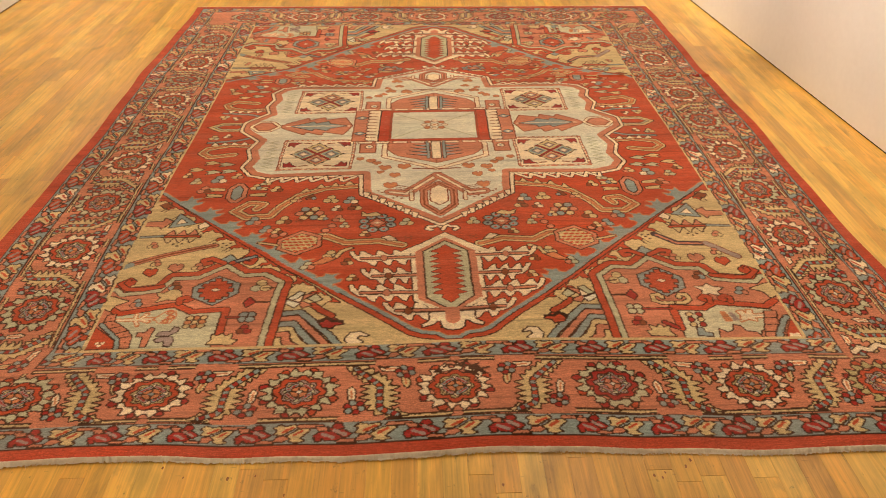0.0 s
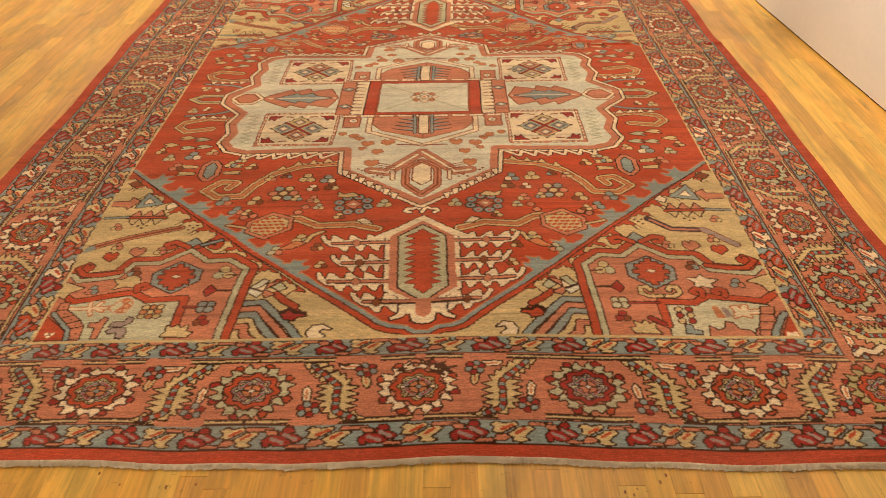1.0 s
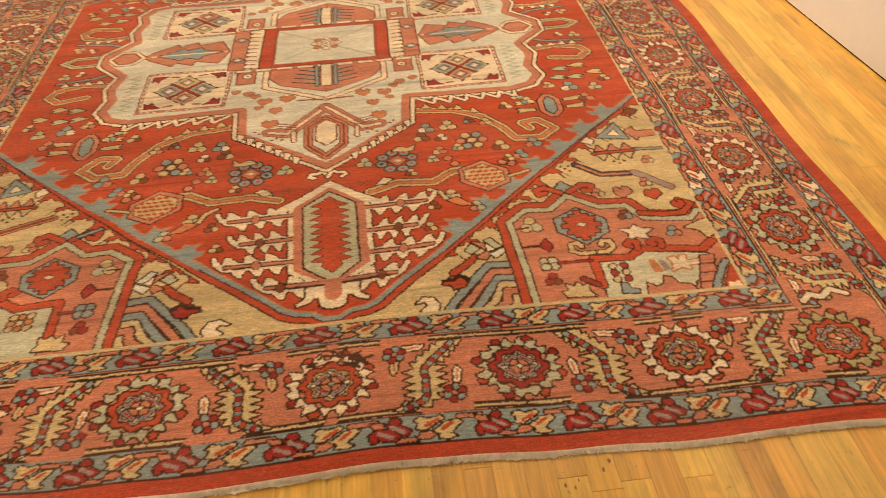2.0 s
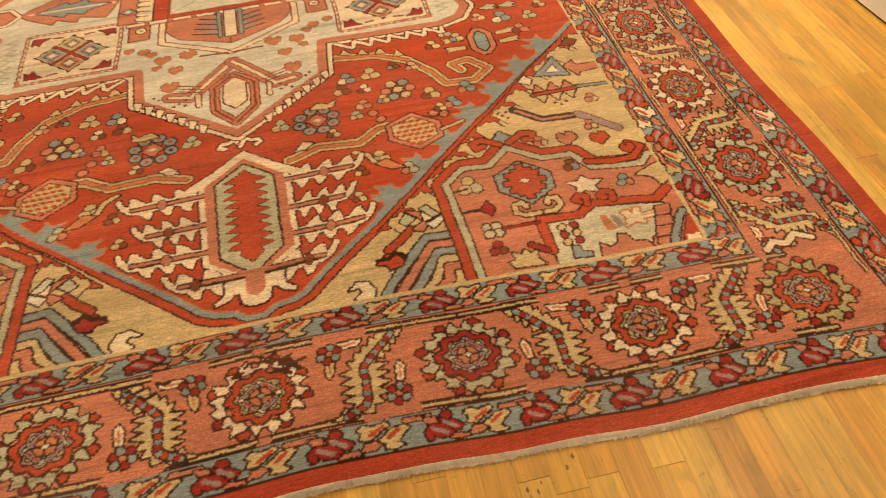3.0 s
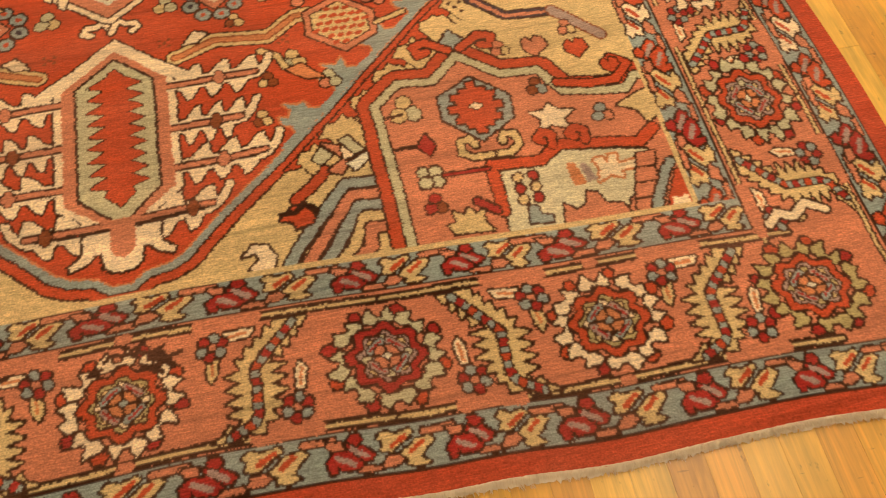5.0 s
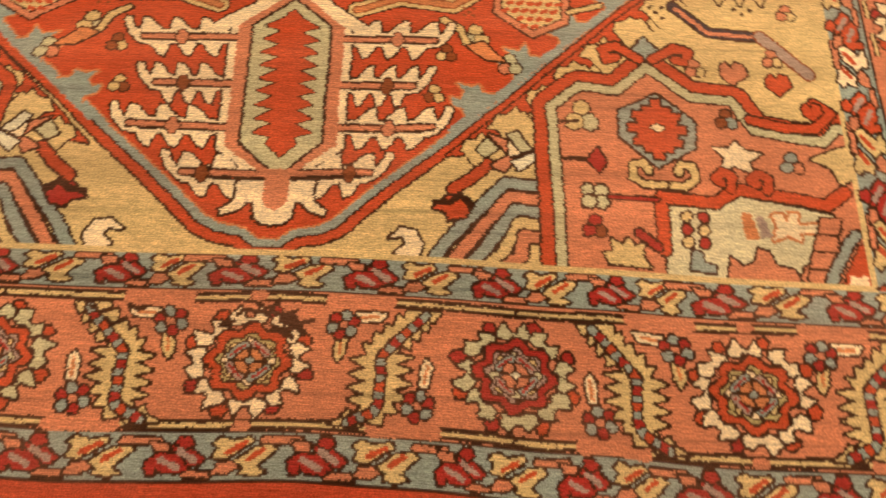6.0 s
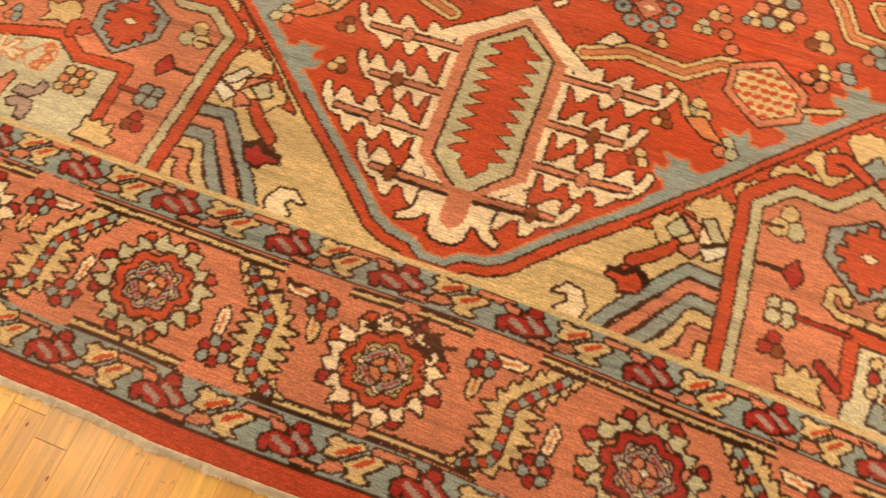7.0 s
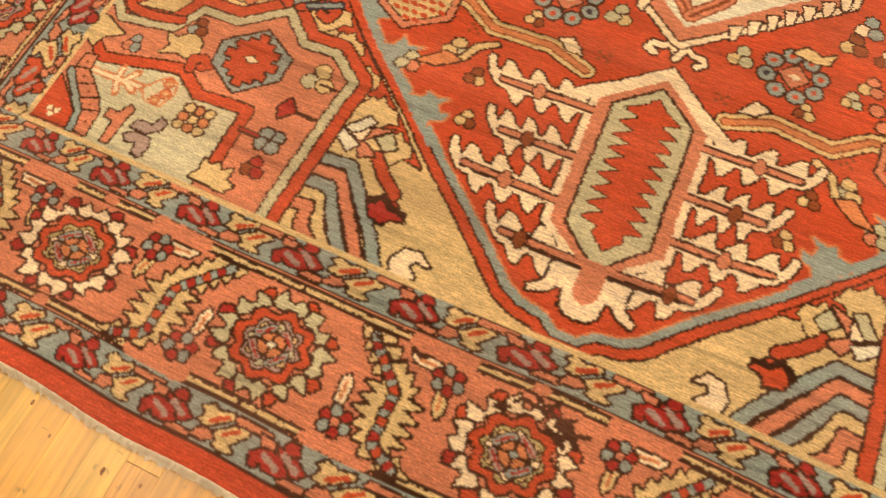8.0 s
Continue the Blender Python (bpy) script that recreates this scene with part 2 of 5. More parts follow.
NX, NV = int(2 * HALF / CELL), int(LONG / CELL)


class Chart:
    """The weaver's chart: one dye for each knot, and the part of the rug to which the knot belongs."""

    def __init__(self):
        self.dye = np.zeros((NV, NX), np.uint8)
        self.part = np.zeros((NV, NX), np.uint16)
        self.region = 0
        self.names = ["field"]
        self.window = (-HALF, HALF, 0.0, LONG)
        rng = np.random.default_rng(4)

        def drift(step, amount):
            small = rng.normal(0, amount, (2, NV // step + 2, NX // step + 2))
            a, b = np.arange(NV) / step, np.arange(NX) / step
            i, j, fa, fb = a.astype(int), b.astype(int), (a % 1)[:, None], (b % 1)[None]
            t = small[:, i] 
            u = small[:, i + 1]
            return (t[:, :, j] * (1 - fa) + u[:, :, j] * fa) * (1 - fb) + (t[:, :, j + 1] * (1 - fa) + u[:, :, j + 1] * fa) * fb

        self.wander = drift(4, 0.06) + drift(34, 0.16)
        self.wander += rng.normal(0, 0.035, (2, NV, NX))
        self.wander[0] += np.repeat(rng.normal(0, 0.1, (NV, NX // 16 + 1)), 16, 1)[:, :NX]
        self.place()

    def place(self, x=0.0, v=0.0, turn=0.0, flip=1, size=1.0, tall=1.0):
        """Where and how the next shapes lie."""
        c, s = math.cos(radians(turn)), math.sin(radians(turn))
        self.move = (x, v, c, s, flip * size, size * tall, size)

    def begin(self, name):
        self.names.append(name)
        self.region = len(self.names) - 1

    def to_rug(self, pts):
        x, v, c, s, kx, kv, _ = self.move
        p = np.asarray(pts, float) * (kx, kv)
        return np.stack([x + c * p[:, 0] - s * p[:, 1], v + s * p[:, 0] + c * p[:, 1]], 1)

    def cells(self, p, margin):
        x0, x1, v0, v1 = self.window
        lo, hi = p.min(0) - margin, p.max(0) + margin
        j0, j1 = int(math.floor((max(lo[0], x0) + HALF) / CELL)), int(math.ceil((min(hi[0], x1) + HALF) / CELL))
        i0, i1 = int(math.floor(max(lo[1], v0) / CELL)), int(math.ceil(min(hi[1], v1) / CELL))
        j0, j1, i0, i1 = max(j0, 0), min(j1, NX), max(i0, 0), min(i1, NV)
        if j1 <= j0 or i1 <= i0:
            return None
        gx = (np.arange(j0, j1) + 0.5) * CELL - HALF
        gv = (np.arange(i0, i1) + 0.5) * CELL
        gx, gv = np.meshgrid(gx, gv)
        ii, jj = slice(i0, i1), slice(j0, j1)
        return ii, jj, gx + self.wander[0, ii, jj], gv + self.wander[1, ii, jj]

    def paint(self, ii, jj, mask, dye):
        self.dye[ii, jj][mask] = DYE_NAMES.index(dye)
        if self.region:
            self.part[ii, jj][mask] = self.region

    @staticmethod
    def away(p, gx, gv, closed):
        """Distance from the path p, and whether inside it."""
        best, inside = np.full(gx.shape, 1e9), np.zeros(gx.shape, bool)
        ends = list(zip(p, np.roll(p, -1, 0))) if closed else list(zip(p[:-1], p[1:]))
        for (ax, ay), (bx, by) in ends:
            dx, dy = bx - ax, by - ay
            k = np.clip(((gx - ax) * dx + (gv - ay) * dy) / max(dx * dx + dy * dy, 1e-9), 0, 1)
            best = np.minimum(best, (gx - ax - k * dx) ** 2 + (gv - ay - k * dy) ** 2)
            if closed and ay != by:
                cross = (ay > gv) != (by > gv)
                inside ^= cross & (gx < ax + (gv - ay) / (by - ay) * dx)
        return np.sqrt(best), inside

    def shape(self, pts, *layers):
        """A closed form. Layers of (outset, dye), the outermost first."""
        p = self.to_rug(pts)
        k = self.move[6]
        found = self.cells(p, max(0.5, max(o for o, _ in layers) * k + 0.5))
        if not found:
            return
        ii, jj, gx, gv = found
        d, inside = self.away(p, gx, gv, True)
        d = np.where(inside, -d, d)
        for outset, dye in layers:
            self.paint(ii, jj, d < outset * (min(k, 1.0) if dye == "dark" else k) + (0.03 if dye == "dark" else 0), dye)

    def fill(self, pts, dye, edge="dark", wide=0.45):
        self.shape(pts, *(((wide * 1.02, edge),) if edge else ()), (0.0, dye))

    def line(self, pts, *layers):
        """A stroke. Layers of (width, dye), the widest first."""
        p = self.to_rug(pts)
        k = self.move[6]
        found = self.cells(p, layers[0][0] * k)
        if not found:
            return
        ii, jj, gx, gv = found
        d, _ = self.away(p, gx, gv, False)
        for width, dye in layers:
            self.paint(ii, jj, d < width * k / 2 + (0.02 if dye == "dark" else 0), dye)

    def dot(self, x, v, r, dye, edge="dark", wide=0.4, eye=None):
        ring = [(x + r * math.cos(a), v + r * math.sin(a)) for a in np.arange(8) * math.pi / 4 + 0.39]
        self.fill(ring, dye, edge, wide)
        if eye:
            self.fill([(x + (p - x) * 0.4, v + (q - v) * 0.4) for p, q in ring], eye, None)


def star(x, v, r, inner, n, turn=0.0):
    return [(x + (inner if k % 2 else r) * math.cos(turn + k * math.pi / n), v + (inner if k % 2 else r) * math.sin(turn + k * math.pi / n)) for k in range(2 * n)]


def saw(a, b, n, high, lean=0.0):
    """Points of n teeth along the way from a to b, standing out to its left."""
    a, b = np.array(a, float), np.array(b, float)
    d = (b - a) / n
    up = np.array([-d[1], d[0]]) / np.linalg.norm(d) * high
    out = []
    for k in range(n):
        out += [a + d * k, a + d * (k + 0.5 + lean) + up]
    return [tuple(p) for p in out + [b]]


chart = Chart()
CORD = ((3.9, "dark"), (3.2, "tan"), (1.7, "rust"), (1.1, "orange"))


def bands():
    """The flat ground of the borders, from the edge to the field."""
    def frame_of(dx, dv, dye, region=None):
        if region:
            chart.begin(region)
        chart.window = (-HALF + dx, HALF - dx, dv, LONG - dv)
        chart.place()
        chart.shape([(-HALF, 0), (HALF, 0), (HALF, LONG), (-HALF, LONG)], (9, dye))

    def stripes(dx, dv, kx, kv, *rows):
        for share, dye in rows:
            frame_of(dx + share * kx, dv + share * kv, dye)

    frame_of(0, 0, "band", "edge_band")
    frame_of(4.0, 3.4, "dark", "outer_guard_stripe")
    frame_of(4.4, 3.8, "blue")
    frame_of(11.6, 10.3, "dark", "main_border")
    stripes(11.6, 10.3, 1.0, 1.0, (0.4, "salmon"))
    frame_of(32.7, 32.0, "dark", "inner_guard_stripe")
    stripes(32.7, 32.0, 1.0, 1.0, (0.4, "blue"))
    frame_of(40.0, 38.0, "dark")
    frame_of(40.2, 38.2, "tan")
    frame_of(41.0, 39.2, "tan", "field")
    chart.window = (-HALF, HALF, 0, LONG)


# ---- motifs of the borders, drawn round (0, 0) with the field towards +v
def polar(pts, tall=0.87):
    return [(r * math.cos(radians(a)), r * tall * math.sin(radians(a))) for a, r in pts]


def rosette(rim, ring, heart, seed=0):
    """Eight ragged lobes round a wavy ring and a mottled heart."""
    c = chart
    rng = random.Random(seed)
    for k in range(8):
        a = 45 * k + 27 + rng.uniform(-4, 4)
        (x, v), = polar([(a, 8.75)])
        w, h, u = rng.uniform(0.8, 1.15), rng.uniform(0.65, 0.95), rng.uniform(-0.3, 0.3)
        c.fill([(x - w, v + u * 0.5), (x - w * 0.5, v - h), (x + w * 0.6, v - h * 0.9), (x + w * 1.1, v + u), (x + w * 0.4, v + h), (x - w * 0.6, v + h * 0.8)], "crimson" if rng.random() < 0.5 else "red", "dark", 0.38)
    for k in range(8):
        a = 45 * k + 3 + rng.uniform(-3, 3)
        o = [rng.uniform(-0.45, 0.4) for _ in range(5)]
        c.fill(polar([(a - 20, 6.7), (a - 19, 7.7 + o[0]), (a - 10, 8.9 + o[1]), (a - 5, 7.3 + o[2]), (a + 3, 7.5 + o[2]), (a + 8, 9.2 + o[3]), (a + 19, 8.0 + o[4]), (a + 20, 6.9), (a + 10, 6.3), (a, 6.9), (a - 10, 6.2)]), rim, "dark", 0.4)
    wave = [(7.5 * k, 5.75 + 0.62 * math.cos(k * math.tau / 6 + 0.5) + rng.uniform(-0.1, 0.1)) for k in range(48)]
    c.shape(polar(wave), (0.4, "dark"), (0.0, ring))
    c.shape(polar([(a, r * 0.73) for a, r in wave]), (0.32, "dark"), (0.0, heart))
    # pale squares and striped bars round a quartered disc
    for k in range(8):
        (x, v), = polar([(45 * k + rng.uniform(-5, 5), 3.3)])
        w, h = rng.uniform(0.5, 0.75), rng.uniform(0.42, 0.62)
        c.fill([(x - w, v - h * 0.2), (x - w * 0.2, v - h), (x + w, v - h * 0.5), (x + w * 0.7, v + h * 0.7), (x - w * 0.3, v + h)], (rim, "tan")[k % 2], "dark", 0.27)
    for k in range(4):
        a = 90 * k + 45 + rng.uniform(-6, 6)
        c.line(polar([(a - 27, 2.85), (a, 2.6), (a + 27, 2.85)]), (1.5, "dark"), (1.0, ("lilac", "blue")[k % 2]), (0.36, "crimson"))
    c.shape(polar([(30 * k, 2.0 + rng.uniform(-0.12, 0.12)) for k in range(12)]), (0.32, "dark"), (0.0, "orange" if ring == "red" else "salmon"))
    for a, b in (((-2.1, 0.1), (2.1, -0.1)), ((0.1, -2.1), (-0.1, 2.1))):
        c.line([a, b], (0.42, "dark"))
    c.fill([(-0.7, 0), (0, 0.55), (0.75, 0.1), (0.1, -0.5)], "blue" if rim == "ivory" else "pale", "dark", 0.25)


def bracket():
    """A serrated, bent leaf with a chequered spine: the upper arm leads to +x, the lower one to -x; a sprig above and one below."""
    c = chart
    left = [(-7.2, -9.2), (-5.2, -8.2), (-4.6, -7.0), (-3.6, -7.6), (-2.2, -6.2), (-4.7, -5.4), (-2.0, -4.4), (-4.9, -3.5), (-2.0, -2.5), (-4.8, -1.5), (-2.0, -0.5), (-4.7, 0.7), (-2.0, 1.3), (-2.9, 3.2), (-1.5, 2.9), (-1.3, 5.0), (-0.1, 4.5), (0.5, 6.4), (1.6, 5.9), (2.1, 8.0), (3.2, 7.4), (3.4, 9.0)]
    right = [(8.9, 8.8), (8.0, 7.2), (7.2, 7.8), (7.0, 5.7), (5.8, 6.3), (5.6, 4.1), (4.4, 4.8), (4.3, 2.7), (2.9, 3.2), (2.1, 1.8), (4.8, 1.4), (2.0, 0.3), (4.7, -0.7), (2.0, -1.6), (4.9, -2.7), (2.0, -3.6), (4.4, -5.0), (1.9, -5.4), (2.6, -7.0), (1.0, -7.0), (0.8, -8.9), (-1.6, -8.4), (-2.6, -9.4)]
    c.fill(left + right, "tan", "dark", 0.42)
    spine = [(-4.4, -8.9), (-0.6, -7.0), (0, -5.8), (0, 1.4), (2.2, 3.7), (6.6, 8.2)]
    c.line(spine, (2.0, "dark"), (1.25, "blue"))
    way = np.array(spine)
    legs = np.r_[0, np.cumsum(np.hypot(*np.diff(way, axis=0).T))]

    def beside(s, off):
        k = min(max(int(np.searchsorted(legs, s)) - 1, 0), len(way) - 2)
        d = (way[k + 1] - way[k]) / (legs[k + 1] - legs[k])
        return tuple(way[k] + d * (s - legs[k]) + np.array([-d[1], d[0]]) * off)

    n = 9
    for k in range(n):
        s0, s1 = (k + 0.08) * legs[-1] / n, (k + 0.56) * legs[-1] / n
        c.fill([beside(s0, -0.62), beside(s1, -0.62), beside(s1, 0.62), beside(s0, 0.62)], ("crimson", "red")[k % 2], "dark", 0.16)
    # sprig above
    c.fill([(-7.2, 4.0), (-5.6, 4.0), (-5.9, 1.6), (-6.8, 0.2), (-7.6, 1.4)], "tan", "dark", 0.4)
    c.line([(-6.5, 3.4), (-6.7, 1.6)], (0.55, "orange"))
    c.fill([(-4.4, 8.2), (0.4, 8.3), (-0.6, 6.9), (-4.4, 6.6)], "ivory", "dark", 0.4)
    c.line([(-3.8, 7.4), (-1.2, 7.6)], (0.55, "orange"))
    # sprig below
    c.fill([(6.3, -3.4), (7.4, -3.2), (8.0, 0.0), (7.2, 1.2), (6.2, -0.2)], "ivory", "dark", 0.4)
    c.line([(6.9, -2.6), (7.2, 0.0)], (0.55, "orange"))
    for fx, fv in ((-6.4, 6.2), (6.0, -6.0)):
        for k in range(6):
            a = k * math.tau / 6 + 0.3
            c.dot(fx + 1.8 * math.cos(a), fv + 1.6 * math.sin(a), 0.8, ("crimson", "blue")[k % 2], "dark", 0.35)
        c.dot(fx, fv, 0.55, "salmon", None)


def edge_lines(half, top, low, wide=1.45):
    """Two thin tan lines beside a bent leaf, each broken where a sprig stands."""
    c = chart
    for v, f in ((top, 1), (low, -1)):
        c.line([(-half, v), (half, v)], (wide + 0.15, "dark"), (0.56, "tan"))
        c.line([(-8.6 * f, v), (0.5 * f, v)], (2.3, "salmon"))
        c.line([(-half, v + 0.2 * f), (-half + 1.0, v + 0.2 * f)], (1.6, "salmon"))


def guard_pair(leaf="crimson", pale="tan"):
    """One repeat of the guard stripe: a pair of crimson leaves and a pair of tan ones on a vine."""
    c = chart
    q = -4.35
    c.line([(q + 1.6, -2.5), (q + 4.8, -2.6)], (1.4, "dark"), (0.7, "salmon"))
    c.line([(q - 6.9, 2.4), (q - 2.2, 2.4)], (1.5, "dark"), (0.8, "salmon"))
    c.fill([(q - 3.4, 2.3), (q - 0.9, 2.0), (q - 1.0, 0.4), (q - 2.2, 0.4)], "salmon", "dark", 0.35)
    c.fill([(q - 0.3, 1.6), (q + 1.6, 1.7), (q + 4.1, -0.3), (q + 3.3, -1.2), (q + 1.7, -1.2), (q, 0)], leaf, "dark", 0.4)
    c.fill([(q + 0.1, 2.0), (q + 0.6, 3.0), (q + 1.8, 3.0), (q + 2.4, 2.0), (q + 1.3, 1.3)], leaf, "dark", 0.4)
    c.fill([(q - 3.6, -0.8), (q - 2.1, 0.5), (q + 0.4, 0.5), (q + 2.1, -1.6), (q + 1.2, -2.3), (q - 1.2, -2.3), (q - 2.0, -1.3), (q - 2.2, -2.6), (q - 3.1, -2.6)], leaf, "dark", 0.4)
    c.line([(q + 0.6, 0.9), (q + 2.7, -0.5)], (0.85, "lilac"))
    c.line([(q - 1.7, -0.4), (q + 0.5, -1.5)], (0.85, "lilac"))
    q = 4.35
    c.fill([(q - 3.7, -2.5), (q - 2.9, -1.0), (q - 0.8, -0.8), (q - 0.4, -1.6), (q - 1.7, -2.5)], "salmon", "dark", 0.35)
    c.fill([(q - 3.7, 0), (q - 2.1, -0.3), (q + 1.2, 2.2), (q + 0.8, 2.9), (q - 1.2, 2.3), (q - 2.9, 2.9), (q - 3.9, 2.1), (q - 3.0, 1.4)], pale, "dark", 0.4)
    c.fill([(q - 0.8, -0.7), (q + 0.4, -1.7), (q, -2.5), (q + 1.7, -2.9), (q + 3.3, -2.4), (q + 2.0, -1.6), (q + 4.4, 1.0), (q + 3.7, 1.7), (q + 1.7, 1.2)], pale, "dark", 0.4)
    c.line([(q - 1.9, 0.6), (q + 0.2, 2.0)], (0.75, "red"))
    c.line([(q + 0.9, -0.5), (q + 2.7, 0.9)], (0.75, "red"))


def borders():
    c = chart
    hues = (("ivory", "red", "olive"), ("green", "crimson", "lilac"))
    # guard stripes: along both ends and both sides
    outer = [-134.0, -116.0, -98.0, -80.2, -62.4, -46.4, -28.0, -7.2, 13.2, 34.1, 51.8, 69.0, 87.8, 105.4, 121.4, 138.0]
    inner = [-110.0, -92.0, -76.0, -58.8, -40.9, -20.6, -2.4, 18.6, 38.8, 57.0, 74.0, 94.4, 112.0]
    for far in (0, 1):
        for mid, tall, row, lo, hi, reach, name in ((6.95, 0.95, outer, 3.8, 10.3, 135.5, "outer_guard_stripe"), (35.2, 0.87, inner, 32.4, 38.0, 107.0, "inner_guard_stripe")):
            c.region = c.names.index(name)
            c.window = (-reach, reach) + ((LONG - hi, LONG - lo) if far else (lo, hi))
            for a, b in zip(row, row[1:]):
                # the weaver spaced the leaves by eye: each pair fills its own stretch
                size = (b - a) / 18.4
                c.place(-a - 4.5 * size if far else a + 4.5 * size, LONG - mid if far else mid, 180 * far, 1, size, tall / size)
                guard_pair()
    for side in (-1, 1):
        for mid, first, size, step, name in ((132.1, 33.6, 1.04, 16.3, "outer_guard_stripe"), (103.2, 41.2, 1.08, 16.9, "inner_guard_stripe")):
            c.region = c.names.index(name)
            n = int(LONG / step) + 3
            lo, hi = (128.6, 135.5) if mid > 120 else (99.4, 106.9)
            c.window = ((-hi, -lo) if side < 0 else (lo, hi)) + ((10.4, LONG - 10.4) if mid > 120 else (38.4, LONG - 38.4))
            for k in range(n):
                c.place(side * mid, first + (k - 2) * step, 90 * side, 1, size)
                guard_pair("red" if k % 3 else "crimson", "tan" if k % 4 else "ivory")
    c.window = (-HALF, HALF, 0, LONG)
    # main border: bent leaves first, then the rosettes, each a part of its own
    ends = [-106.5, -73.4, -37.2, 1.4, 42.2, 78.0, 112.4]
    rows = [20.9, *(57.8 + 31.05 * k for k in range(9)), LONG - 20.9]
    main = c.names.index("main_border")
    c.region = main
    for far in (0, 1):
        for k, (a, b) in enumerate(zip(ends, ends[1:])):
            c.place((a + b) / 2 + (0 if k % 2 else 0.6), LONG - 20.9 if far else 20.9, 180 * far, 1 if k % 2 else -1, 0.98)
            c.region = main
            edge_lines((b - a) / 1.96 + (0.6 if k in (0, 5) else 0), 10.1, -9.6, 1.6)
            c.begin("serrated_leaf")
            bracket()
    for side in (-1, 1):
        for k, (a, b) in enumerate(zip(rows, rows[1:])):
            c.place(side * 117.9, (a + b) / 2, 90 * side, -side if k % 2 else side, 0.93)
            c.region = main
            edge_lines((b - a) / 1.86, 10.1, -9.9, 1.2)
            c.begin("serrated_leaf")
            bracket()
    # the dark brown wool has run together in one place
    c.region = main
    c.place()
    for x, v in ((-22.0, 28.6), (-19.5, 26.8), (-16.4, 29.0), (3.0, 29.4), (6.0, 28.4), (9.0, 27.2)):
        c.line([(x - 1.7, v + 0.6), (x, v - 0.4), (x + 1.9, v + 0.3)], (0.6, "dark"))
    # an ivory streak in the right corner
    c.region = main
    c.place()
    c.line([(110.5, 32.6), (113.0, 34.4), (115.4, 33.2), (118.4, 35.4), (121.6, 33.6)], (2.2, "dark"), (1.4, "ivory"))
    for far in (0, 1):
        for k, x in enumerate(ends):
            c.begin("rosette")
            c.place(x, LONG - 20.9 if far else 20.9, 0, 1, 1.04)
            rim, ring, heart = hues[(k + 1) % 2]
            rosette("olive" if k == 6 else rim, "crimson" if k == 4 else "red", heart, seed=k + 10 * far)
    # the iron-dyed brown has crept over the rim of one rosette
    rng = random.Random(8)
    c.place(1.4, 20.9, 0, 1, 1.04)
    for k in range(11):
        a, r = rng.uniform(25, 125), rng.uniform(6.6, 9.4)
        c.line(polar([(a, r), (a + rng.uniform(4, 9), r + rng.uniform(-0.4, 0.5)), (a + rng.uniform(10, 15), r + rng.uniform(-0.5, 0.6))]), (rng.uniform(0.6, 1.1), "dark"))
    for side in (-1, 1):
        for k, v in enumerate(rows[1:-1]):
            c.begin("rosette")
            c.place(side * 117.9, v, 90, 1, 1.07)
            rim, _, heart = hues[(k + 1) % 2]
            rosette(rim, "red", heart, seed=40 + k + 20 * side)


# ---- the field
def trefoil(x, v, r, a, b, e="dark"):
    if a == b == "rust":
        # a small cross of single knots
        for dx, dv in ((-1, -1), (1, -1), (0, 0), (-1, 1), (1, 1)):
            chart.dot(x + dx * r * 0.85, v + dv * r * 0.75, 0.4, "rust", None)
        return
    for turn, dye in ((0, a), (125, b), (-125, a)):
        c, s = math.cos(radians(turn)), math.sin(radians(turn))
        leaf = [(-0.25, 0.1), (-1.0, 0.9), (-0.9, 1.7), (-0.1, 2.2), (0.8, 1.8), (1.0, 0.8), (0.3, 0.1)]
        chart.fill([(x + r * (c * p - s * q), v + r * (s * p + c * q)) for p, q in leaf], dye, e, 0.28)


def heart(x, v, r, dye, e="dark", wide=0.3):
    """A small heart-shaped leaf."""
    chart.fill([(x - r, v - 0.1 * r), (x - 0.8 * r, v + 0.7 * r), (x - 0.2 * r, v + 0.9 * r), (x + 0.1 * r, v + 0.4 * r), (x + 0.5 * r, v + 0.9 * r), (x + r, v + 0.5 * r), (x + 0.9 * r, v - 0.3 * r), (x + 0.1 * r, v - 1.0 * r)], dye, e, wide)


